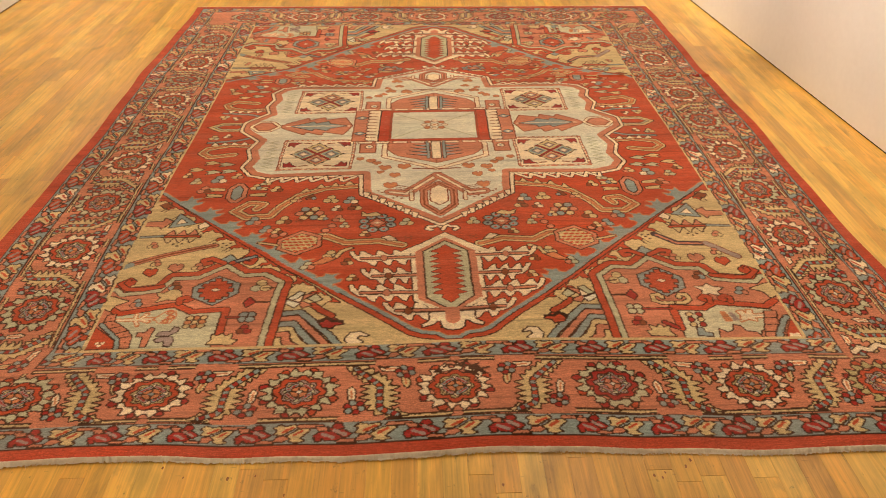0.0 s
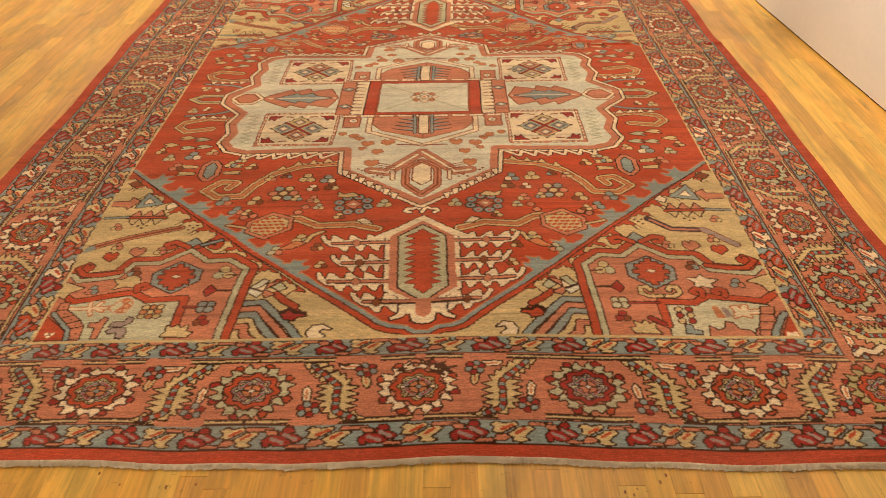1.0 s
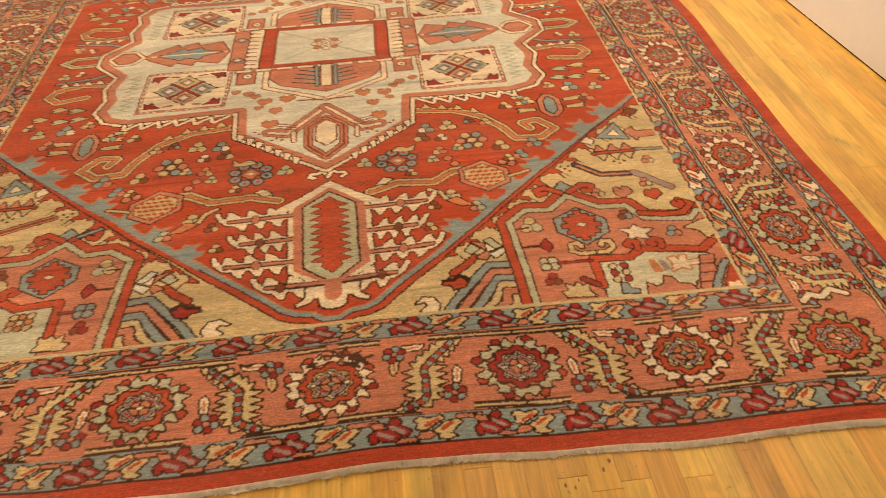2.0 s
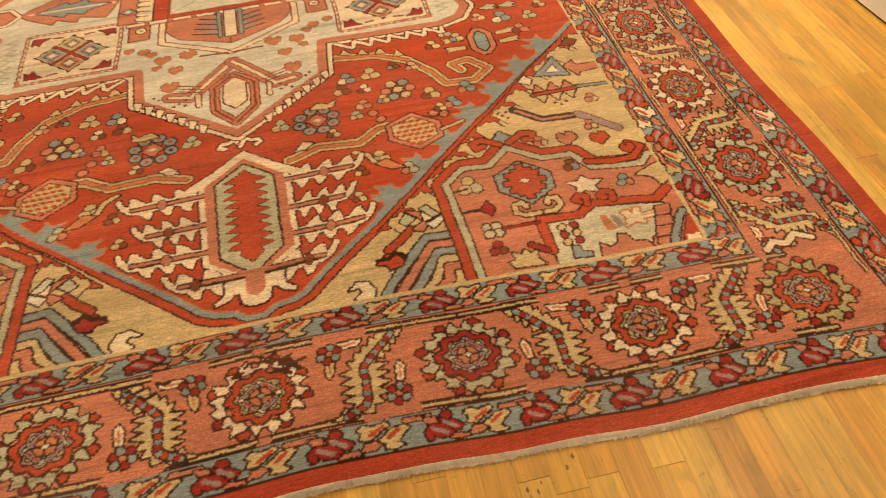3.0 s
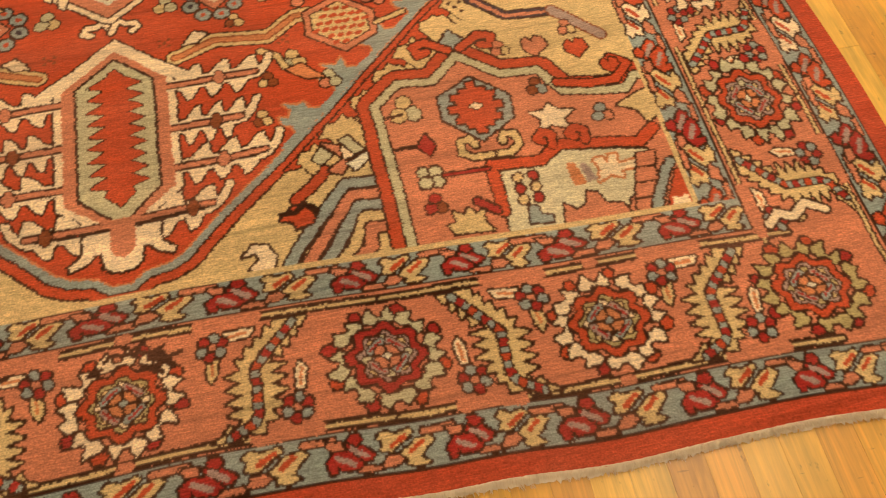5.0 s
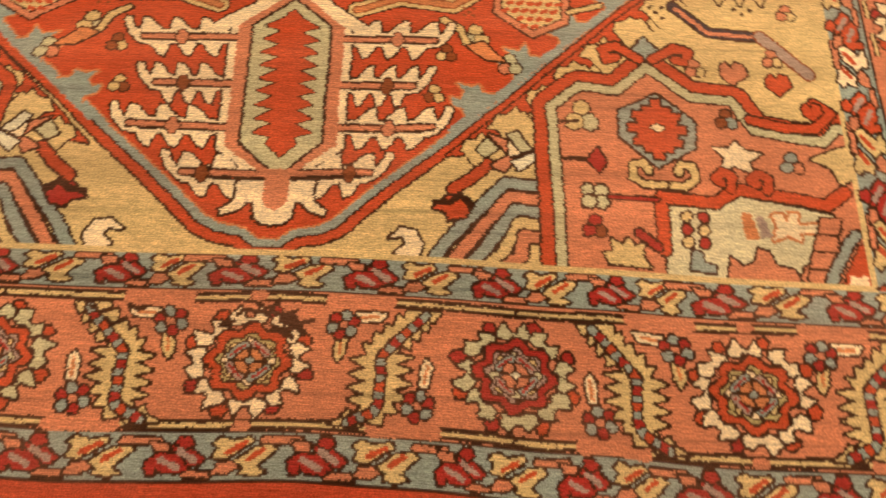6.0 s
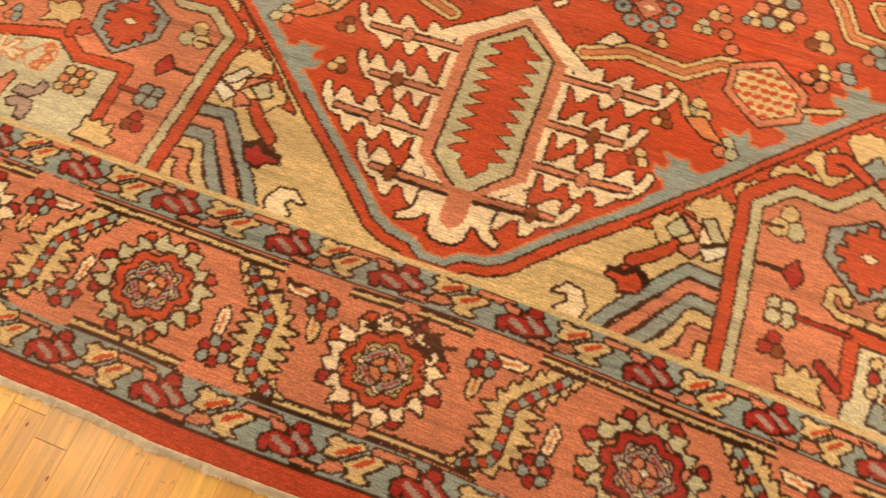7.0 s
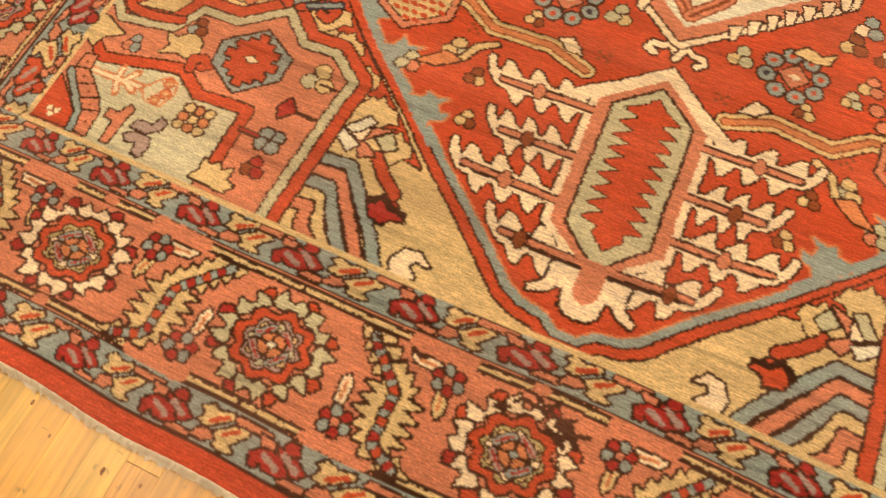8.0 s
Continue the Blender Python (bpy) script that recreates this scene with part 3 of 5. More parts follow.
def palmette():
    """The hanging leaf on the axis, with four feathered arms to each side."""
    c = chart
    hexagon = [(0, 91.4), (9.6, 83.0), (9.4, 58.0), (0, 50.4), (-9.4, 58.0), (-9.6, 83.0)]
    ivory, rods = [], []
    for k, (v0, rise, xe, knob) in enumerate(((80.4, 0.2, 29.0, 19.4), (70.3, 0.4, 25.4, 17.8), (61.2, 1.2, 28.6, 18.4), (51.8, 1.2, 18.6, 12.2))):
        start = 10.6 if k < 3 else 4.4
        slope = rise / xe
        for up in (1, -1):
            # straight-cut teeth along a thin ivory strip, above and below the rod
            reach = xe - (1.6 if up > 0 else 3.4)
            n = 3 if k != 3 else 2
            step = (reach - start - 1.2) / n
            comb = [(start, v0 + slope * start + up * 0.95)]
            for m in range(n):
                a = start + 1.2 + m * step
                base = v0 + slope * a + up * 1.5
                if up > 0:
                    comb += [(a, base), (a + step * 0.16, base), (a + step * 0.6, base + 2.4), (a + step * 0.84, base + 2.7), (a + step * 0.9, base), (a + step, base)]
                else:
                    comb += [(a, base), (a + step * 0.06, base), (a + step * 0.24, base - 2.7), (a + step * 0.46, base - 2.3), (a + step * 0.8, base), (a + step, base)]
            ivory.append(comb + [(reach + 0.5, v0 + slope * reach + up * 1.4), (reach + 0.5, v0 + slope * reach + up * 0.95)])
        e = v0 + rise
        ivory.append([(xe - 4.4, e - 0.95), (xe - 4.4, e - 1.6), (xe - 2.2, e - 1.4), (xe - 0.2, e + 0.8), (xe + 1.0, e + 3.4), (xe + 0.8, e + 4.2), (xe - 0.2, e + 4.1), (xe - 0.6, e + 2.9), (xe - 1.9, e + 0.9), (xe - 3.0, e - 0.6)])
        rods.append((v0, slope, xe, knob, "salmon" if k % 2 == 0 else "rust"))
    # the bars that fall from the tip into the uppermost arms
    ivory.append([(0, 94.4), (0, 92.6), (9.6, 84.4), (11.6, 81.8), (15.4, 82.0), (12.0, 85.0), (8.0, 87.6)])
    for edge in (True, False):
        for s in (-1, 1):
            c.place(2.9, 0, 1.3, s)
            for form in ivory:
                c.shape(form, (0.36, "dark") if edge else (0.0, "ivory"))
        c.place(2.9, 0, 1.3)
        c.shape(hexagon, (1.75, "dark") if edge else (1.3, "ivory"))
    for s in (-1, 1):
        c.place(2.9, 0, 1.3, s)
        for v0, slope, xe, knob, dye in rods:
            c.line([(9.6 if v0 > 55 else 2.0, v0 + slope * 9), (xe - 2.9, v0 + slope * xe)], (1.7, "dark"), (0.95, "salmon"))
            w = v0 + slope * knob
            c.fill([(knob - 1.1, w), (knob - 0.3, w + 1.5), (knob + 0.5, w + 1.5), (knob + 1.2, w), (knob + 0.3, w - 1.5), (knob - 0.5, w - 1.5)], dye, "dark", 0.25)
    c.place(2.9, 0, 1.3)
    c.shape(hexagon, (0.0, "salmon"))
    leaf = [(0, 88.9), (6.9, 83.0), (6.7, 58.6), (0, 52.1), (-6.7, 58.6), (-6.9, 83.0)]
    c.shape(leaf, (0.5, "dark"), (0, "green"))
    # the red heart bites into the green in long stepped teeth
    right = []
    for k in range(9):
        v = 59.2 + 2.8 * k
        right += [(1.9, v), (5.0, v + 1.0), (4.6, v + 1.3)]
    inner = [(0, 55.6), (2.4, 57.8)] + right + [(2.0, 84.4), (0, 86.8), (-2.0, 84.6)] + [(-x, v + 0.4) for x, v in reversed(right)] + [(-2.6, 58.4)]
    c.shape(inner, (0.22, "dark"), (0, "red"))
    half = [(0, 43.5), (1.9, 43.7), (3.1, 44.9), (3.3, 47.4), (4.4, 47.5), (5.6, 46.1), (8.4, 45.1), (8.7, 45.9), (6.7, 47.3), (6.3, 49.0), (6.4, 51.2), (1.8, 51.2)]
    c.fill(half + [(-x, v) for x, v in reversed(half[1:])], "ivory", "dark", 0.5)
    c.fill([(-2.0, 53.4), (2.0, 53.4), (2.1, 47.6), (1.2, 46.4), (0, 46.0), (-1.2, 46.6), (-2.1, 47.6)], "salmon", None)
    for s in (-1, 1):
        c.place(0.4, 0, 0, s)
        c.line([(0.0, 96.2), (1.2, 99.4), (2.8, 98.2), (4.6, 98.2), (5.2, 96.9), (3.9, 96.2)], (2.0, "dark"), (1.1, "ivory"))


def red_field():
    c = chart
    c.place()
    # the great hexagon: red band, blue line, red ground
    quarter = [(2.0, 40.1), (4.2, 42.0), (8.4, 42.8), (10.8, 44.0), (30.8, 62.6), (60.0, 90.2), (98.6, 125.4), (140, 125.4)]
    near = [(x + max(0.0, 1.7 - (v - 40) * 0.028), v) for x, v in [(-x, v) for x, v in reversed(quarter)] + quarter]
    hexagon = near + [(-x, LONG - v) for x, v in near]
    c.shape(hexagon, (2.9, "dark"), (2.5, "red"), (0.95, "dark"), (0.6, "blue"), (-0.7, "orange"), (-1.05, "red"))


def half_field():
    """All that lies in the near half of the field."""
    c = chart
    for s in (-1, 1):
        c.place(0, 0, 0, s)
        # blue flames which step into the red along the upper reach of the edge
        rng = random.Random(21)
        for k in range(7):
            x = 34.6 + 8.7 * k
            v = 62.4 + (x - 30.8) * 0.938
            g = rng.uniform(0.85, 1.15)
            c.fill([(x - 1.4, v - 1.4), (x - 1.8, v + 1.0), (x - 3.6, v + 1.6), (x - 4.4 * g, v + 3.4), (x - 2.4, v + 3.0), (x - 1.6, v + 4.6), (x - 3.4 * g, v + 6.2), (x - 0.6, v + 5.6), (x + 0.6, v + 6.9 * g),
                    (x + 1.4, v + 4.6), (x + 3.6, v + 4.4), (x + 3.8, v + 3.4)], "blue", "orange", 0.45)
        c.line([(30.8, 62.6), (60.0, 90.2), (98.6, 125.4)], (1.3, "blue"))
        # flowers and cords
        c.begin("flower")
        for k in range(8):
            a = k * math.tau / 8 + 0.3
            c.dot(20.8 + 4.7 * math.cos(a), 101.4 + 4.5 * math.sin(a), 1.5, "blue", "dark", 0.4, "red" if k != 4 else "navy")
        c.shape(star(20.8, 101.4, 2.6, 1.9, 4), (0.35, "dark"), (0, "salmon"))
        c.fill([(19.6, 101.4), (20.8, 102.2), (22.2, 101.4), (20.8, 100.7)], "ivory", None)
        c.region = c.names.index("field")
        c.fill([(19.5, 106.6), (21.5, 108.6), (24.6, 107.6), (26.4, 109.0), (26.0, 106.4), (23.0, 105.9)], "tan", "dark", 0.4)
        for k in range(6):
            a = k * math.tau / 6
            c.dot(44.0 + 3.3 * math.cos(a), 108.6 + 3.3 * math.sin(a), 1.35, ("salmon", "blue", "tan")[k % 3], "dark", 0.4)
        c.dot(44.0, 108.6, 1.3, "tan", "dark", 0.4)
        c.line([(12.6, 87.4), (20.0, 90.2), (30.6, 89.4), (36.6, 93.6), (39.4, 93.6)], *CORD)
        c.fill([(14.2, 90.4), (16.6, 93.4), (19.0, 92.4), (17.0, 90.4)], "ivory", "dark", 0.4)
        # hexagon with a chequered heart
        c.begin("lattice_hexagon")
        c.shape([(38.4, 94.0), (45.4, 97.4), (52.2, 92.2), (52.0, 86.4), (45.4, 82.8), (38.2, 88.0)], (0.4, "dark"), (0, "salmon"), (-1.2, "dark"), (-1.5, "tan"))
        for i in range(6):
            for j in range(6):
                x, v = 40.3 + i * 1.8 + 0.9 * (j % 2), 85.2 + j * 1.75
                if abs(x - 45.2) / 6.4 + abs(v - 89.9) / 6.6 < 1.02:
                    c.line([(x - 0.3, v), (x + 0.35, v + 0.2)], (0.95, "red"))
        c.region = c.names.index("field")
        for x, v in ((37.6, 97.2), (35.8, 100.2), (51.2, 95.8), (53.9, 94.9)):
            c.dot(x, v, 1.2, "salmon", "dark", 0.4)
        c.line([(52.2, 89.0), (58.0, 90.8)], (1.6, "dark"), (0.9, "tan"))
        # the winding cord
        c.line([(27.5, 128.4), (40.3, 126.6), (48.8, 121.6), (54.4, 113.8), (57.2, 107.6), (65.2, 107.0), (70.0, 111.2), (65.6, 116.6), (60.6, 115.8), (62.6, 112.4)], *CORD)
        for x, v in ((32.0, 131.4), (37.0, 130.2), (42.0, 129.2), (47.0, 126.4)):
            c.fill([(x - 1.5, v - 2.0), (x, v + 0.6), (x + 1.5, v - 2.4)], "tan", "dark", 0.35)
        # small octagon with wings beside the vertex
        c.shape([(70.4, 131.5), (72.6, 131.5), (75.0, 128.0), (75.0, 121.0), (72.6, 117.6), (70.4, 117.6), (68.0, 121.0), (68.0, 128.0)], (0.4, "dark"), (0, "salmon"), (-1.4, "dark"), (-1.8, "blue"))
        for w in (-1, 1):
            for v in (122.6, 127.2):
                c.fill([(71.5 + w * 5.0, v + 0.6), (71.5 + w * 11.0, v + 1.2), (71.5 + w * 10.0, v - 0.2), (71.5 + w * 11.0, v - 1.2), (71.5 + w * 5.0, v - 0.8)], "tan", "dark", 0.35)
        # small flowers strewn about
        for x, v, r, a, b in ((11.4, 101.6, 1.2, "green", "tan"), (30.6, 117.4, 1.3, "blue", "ivory"), (37.6, 118.0, 1.4, "tan", "tan"), (34.0, 104.6, 1.1, "salmon", "tan"),
                              (29.0, 112.6, 1.2, "rust", "tan"), (52.0, 104.4, 1.3, "tan", "rust"), (57.0, 99.0, 1.2, "blue", "salmon"), (62.0, 104.4, 1.3, "blue", "salmon"),
                              (80.0, 134.8, 1.5, "blue", "ivory"), (84.0, 127.0, 1.3, "salmon", "rust"), (34.6, 82.6, 1.2, "tan", "green"), (41.0, 76.6, 1.1, "green", "salmon"),
                              (33.4, 88.0, 1.0, "rust", "rust"), (47.0, 104.0, 1.0, "rust", "rust"), (10.6, 91.6, 1.0, "rust", "rust"), (65.0, 128.4, 1.1, "tan", "blue"),
                              (24.6, 94.6, 0.9, "tan", "rust"), (31.6, 100.4, 0.9, "green", "tan"), (39.4, 105.4, 0.9, "tan", "blue"), (35.0, 111.6, 1.0, "ivory", "rust"), (49.6, 118.2, 1.0, "tan", "salmon"),
                              (44.6, 119.8, 0.9, "rust", "blue"), (57.4, 126.4, 1.1, "tan", "rust"), (62.0, 131.4, 1.0, "green", "tan"), (73.4, 137.2, 1.1, "tan", "salmon"), (88.6, 133.6, 1.2, "green", "tan"),
                              (93.0, 138.6, 1.0, "tan", "rust"), (90.6, 171.6, 1.1, "tan", "green"), (85.0, 172.8, 0.9, "ivory", "rust"), (53.4, 97.8, 0.9, "tan", "rust"), (29.4, 78.4, 0.9, "rust", "tan"), (27.6, 69.6, 0.9, "tan", "rust")):
            trefoil(x, v, r, a, b)
        c.line([(28.6, 86.0), (31.6, 84.4), (33.0, 81.0), (37.6, 78.8)], (1.9, "dark"), (1.1, "tan"))
        c.fill([(33.0, 80.4), (36.0, 81.4), (40.0, 77.4), (36.6, 77.6)], "orange", "dark", 0.4)
        # between medallion and border: ringed octagon, hooks and flames
        c.shape([(81, 186.5), (90, 186.5), (95.5, 182), (90, 177.5), (81, 177.5), (77.6, 182)], (0.4, "dark"), (0, "tan"), (-1.2, "dark"), (-1.5, "green"), (-2.3, "dark"), (-2.7, "red"))
        c.line([(74.5, 171.0), (80, 168.5), (92, 167.0)], (1.9, "dark"), (1.1, "blue"))
        c.line([(74, 163.4), (82, 164.4), (90.5, 161.4), (92.0, 157.4), (88.0, 153.6), (79.0, 155.6)], *CORD)
        for k in range(4):
            c.fill([(75.0 + 4 * k, 164.4), (77.0 + 4 * k, 167.2), (78.0 + 4 * k, 164.6)], "ivory", "dark", 0.35)
        for x, v in ((80.0, 147.2), (86.0, 148.6), (78.0, 141.6), (91.0, 143.2), (84.0, 141.0)):
            c.fill([(x - 3.2, v), (x, v + 1.6), (x + 2.6, v + 0.6), (x + 1.0, v - 0.4), (x + 2.6, v - 1.6), (x - 0.6, v - 1.2)], "green" if x < 85 else "tan", "dark", 0.35)
    c.begin("palmette")
    palmette()


def spandrel(side):
    """A tan corner with its salmon gabled panel; (a, b) run from the field's corner."""
    c = chart
    c.begin("corner_panel")
    c.place(side * FIELD_X, FIELD_V, 0, -side)
    # red clouds along the slanting edge, cut by tan lobes
    def slope(t, n):
        return 68.0 - 0.724 * t - 0.69 * n, 22.9 + 0.69 * t - 0.724 * n

    c.fill([slope(-4, 2.6), slope(0, 5.4), slope(93, 6.2), slope(93, 1.6)], "red", "dark", 0.35)
    for k in range(12):
        t, g = 2.0 + 7.6 * k, 1.0 + 0.25 * math.sin(2.1 * k)
        c.fill([slope(t - 3.4, 8.4), slope(t - 3.0, 4.4), slope(t - 3.3 * g, 3.3), slope(t - 1.2, 2.5), slope(t + 0.2, 3.5), slope(t + 1.9 * g, 3.2), slope(t + 2.0, 4.6), slope(t + 2.8, 5.0), slope(t + 2.4, 8.4)], "tan", "dark", 0.32)
        c.fill([slope(t - 3.6, 9.4), slope(t - 2.6, 5.6), slope(t + 2.0, 5.6), slope(t + 2.8, 9.4)], "tan", None)
    # bands that break towards the axis
    for off, dye in ((0.0, "blue"), (2.5, "salmon"), (4.9, "blue"), (7.2, "tan"), (9.4, "salmon")):
        k = off * 0.8
        c.line([(50.0, 13.4 - off), (58.4 - k * 0.4, 14.0 - off), (67.5 - off * 1.25, 3.2 - k * 0.3), (70.2 - off * 1.25, -1.0)], (2.7, "dark"), (1.8, dye))
    c.fill([(72.6, -1), (71.8, 2.0), (73.0, 4.2), (75.6, 4.4), (77.6, 2.6), (75.4, 3.0), (74.6, 1.8), (76.4, 0.0), (74.8, -0.8)], "ivory", "dark", 0.45)
    c.fill([(70.4, 8.4), (68.0, 10.8), (66.2, 11.2), (63.8, 9.6), (65.0, 7.2), (67.6, 6.6), (68.4, 8.0)], "red" if side > 0 else "crimson", "dark", 0.5)
    c.line([(70.2, 9.4), (67.8, 9.6), (66.0, 11.0), (63.8, 9.2)], (1.2, "dark"))
    c.line([(67.4, 12.0), (64.0, 14.6), (61.4, 17.4)], (2.6, "dark"), (1.8, "red"))
    c.fill([(63.8, 20.0), (61.8, 22.4), (59.7, 20.6), (61.8, 18.8)], "green", "dark", 0.4)
    c.fill([(61.6, 23.2), (59.2, 21.2), (57.7, 19.4), (61.0, 17.2), (58.6, 16.0), (57.2, 18.4), (57.6, 22.0)], "salmon", "dark", 0.4)
    c.fill([(58.2, 23.4), (56.7, 24.0), (54.0, 20.6), (55.8, 20.2)], "green" if side > 0 else "pale", "dark", 0.4)
    c.fill([(57.4, 18.2), (56.2, 16.4), (53.4, 18.6), (53.7, 20.0)], "pale", "dark", 0.4)
    c.fill([(57.6, 19.2), (58.0, 22.2), (55.8, 19.8)], "ivory", "dark", 0.35)
    # gabled panel: red band, cream-green band, salmon ground
    house = [(49.1, -4), (50.4, 25), (51, 29.2), (45.6, 33.8), (39.2, 33.2), (33.3, 38.6), (26.1, 32.8), (18.6, 32.4), (15.3, 26.7), (3.6, 25.0), (1.0, 27.6), (-4, 27.6), (-4, -4)]
    c.shape(house, (3.5, "dark"), (3.1, "red"), (1.1, "dark"), (0.75, "green"), (-0.85, "dark"), (-1.2, "salmon"))
    c.fill([(30.6, 41.6), (33.3, 44.8), (36.0, 41.6), (33.3, 39.8)], "blue", "dark", 0.4)
    for w in (-1, 1):
        c.line([(33.3 + w * 1.2, 40.2), (33.3 + w * 5.4, 42.8), (33.3 + w * 7.8, 42.0), (33.3 + w * 7.2, 39.8), (33.3 + w * 5.4, 40.4)], (2.4, "dark"), (1.6, "red"))
    c.line([(15.6, 28.6), (10.0, 27.6), (4.5, 27.6), (1.4, 30.6), (4.2, 32.6), (5.4, 30.6)], (2.4, "dark"), (1.6, "red"))
    # flower in a blue hexagon, on scrolls
    c.shape([(32.0, 33.0), (38.6, 29.2), (38.8, 24.2), (32.6, 18.6), (26.2, 22.6), (25.6, 27.6)], (0.45, "dark"), (0, "blue"))
    steps = [(4.9, 0.8), (3.4, 0.8), (3.4, 2.0), (4.0, 2.0), (4.0, 3.2), (2.4, 3.2), (2.4, 4.4), (0.8, 4.4), (0.8, 5.8)]
    steps += [(-x, v) for x, v in reversed(steps)]
    c.shape([(32.3 + x, 26.0 + v) for x, v in steps] + [(32.3 - x, 26.0 - v) for x, v in steps], (0.4, "dark"), (0, "red"))
    c.fill([(31.0, 26.2), (32.3, 27.0), (33.6, 26.2), (32.3, 25.4)], "ivory", "dark", 0.25)
    if side > 0:
        for w in (-1, 1):
            c.line([(31.8, 15.4), (31.8 + w * 3.2, 15.2), (31.8 + w * 5.2, 16.6), (31.8 + w * 5.0, 19.0), (31.8 + w * 3.2, 19.4), (31.8 + w * 2.4, 17.8)], (2.0, "dark"), (1.15, "tan"))
        c.fill([(18.8, 24.4), (17.4, 22.6), (14.6, 22.2), (17.0, 20.6), (16.2, 18.4), (19.4, 19.6), (22.0, 18.6), (21.0, 21.0), (22.8, 23.0), (20.0, 22.8)], "ivory", "dark", 0.4)
        panel = [(32.4, -3), (31.6, 11.6), (23.5, 11.3), (19.6, 14.0), (4.3, 11.6), (3.9, 8.7), (10.4, 2.4), (13.0, -3)]
        hook = [(32.4, 4.0), (32.6, 13.2), (23.6, 12.6), (19.7, 15.4), (5.0, 13.4), (1.6, 16.0)]
    else:
        c.fill([(22.4, 25.6), (20.0, 27.4), (17.4, 25.0), (15.0, 25.2), (17.0, 22.8), (15.8, 20.8), (19.4, 21.8), (23.4, 21.2)], "tan", "dark", 0.4)
        panel = [(36.0, -3), (35.8, 15.2), (27.0, 14.4), (22.2, 17.6), (5.0, 14.6), (5.2, 11.6), (9.2, 9.0), (12.7, 6.0), (13.4, -3)]
        hook = [(37.4, 2.0), (37.2, 16.4), (27.4, 15.8), (22.4, 19.2), (5.4, 15.8), (1.6, 18.6)]
    # pale panel and its red hooked frame
    c.shape(panel, (0.4, "dark"), (0, "mint" if side > 0 else "sage"))
    c.line(hook, (2.6, "dark"), (1.9, "red"))
    for x in (21.8, 15.6) if side > 0 else (24.4,):
        v = 0.0 if side > 0 else 4.4
        c.line([(x - 1.2, 15.4 + v), (x - 1.6, 17.6 + v), (x, 18.4 + v), (x + 1.4, 17.2 + v), (x + 0.4, 16.4 + v)], (2.1, "dark"), (1.5, "red"))
    if side > 0:
        c.fill([(19.4, 11.4), (17.6, 11.2), (16.6, 6.6), (19.0, 6.4)], "orange", None)
        c.fill([(17.0, 11.0), (15.6, 10.4), (14.6, 7.0), (16.4, 6.8)], "lilac", None)
        # a pale three-fingered mark outlined in orange
        c.fill([(14.4, 6.6), (13.6, 9.0), (14.2, 11.0), (12.8, 11.4), (12.2, 9.6), (11.4, 11.6), (10.2, 11.4), (10.4, 9.4), (6.6, 9.8), (6.4, 8.6), (10.2, 8.2), (10.0, 6.8), (12.0, 7.6)], "ivory", "orange", 0.5)
    else:
        # a pale forked mark and a cup of three buds, outlined in orange
        for pts in (((5.4, 12.7), (12.0, 12.8), (18.0, 13.1)), ((11.5, 15.4), (11.6, 12.9), (13.2, 10.2)), ((15.0, 15.4), (13.2, 12.9), (16.4, 11.6))):
            c.line(pts, (1.6, "orange"))
        for pts in (((5.6, 12.7), (12.0, 12.8), (17.0, 13.0)), ((11.5, 15.0), (11.6, 12.9), (13.0, 10.6)), ((14.8, 15.0), (13.2, 12.9), (16.0, 11.8))):
            c.line(pts, (0.8, "ivory"))
        c.fill([(18.0, 13.1), (21.3, 16.6), (23.0, 16.0), (23.7, 13.7), (22.7, 11.0), (19.9, 11.0)], "mint", "orange", 0.4)
        for x, v in ((21.8, 15.5), (22.4, 13.5), (21.4, 11.7)):
            c.dot(x, v, 0.95, "orange", "red", 0.2, "tan")
        for i in range(3):
            for j in range(3):
                c.dot(27.8 + 1.9 * i, 9.0 + 1.9 * j, 0.85, "orange" if (i + j) % 2 else "tan", "dark", 0.35)
        c.fill([(20.7, 5.3), (21.2, 6.9), (24.1, 6.8), (24.8, 8.8), (26.2, 8.2), (25.6, 6.2), (24.1, 5.1), (22.1, 5.1)], "lilac", "dark", 0.35)
        c.fill([(20.5, 3.4), (22.3, 4.5), (25.0, 4.4), (25.9, 2.6), (25.4, 0.4), (23.9, 0.6), (23.4, 2.8), (21.7, 2.4)], "lilac", "dark", 0.35)
        c.fill([(14.5, 5.3), (14.7, 6.9), (16.7, 6.8), (18.2, 9.0), (19.4, 8.6), (18.9, 5.2), (18.9, 0.8), (17.2, 0.6), (16.8, 5.0)], "salmon", "dark", 0.35)
    if side > 0:
        c.fill([(22.8, -1), (21.8, 3.4), (20.0, 1.8), (18.0, 2.4), (17.0, 5.0), (15.4, 4.4), (14.6, 2.2), (11.6, 1.8), (11.0, -1)], "salmon", "dark", 0.4)
        c.fill([(28.4, 1.0), (28.0, 4.4), (26.6, 4.0), (26.4, 2.4), (24.4, 1.8), (24.6, 0.6)], "blue", "dark", 0.35)
        for i in range(2):
            for j in range(3):
                c.dot(28.6 - 2.7 * i, 5.6 + 2.2 * j, 0.85, "crimson" if (i + j) % 2 else "tan", "dark", 0.35)
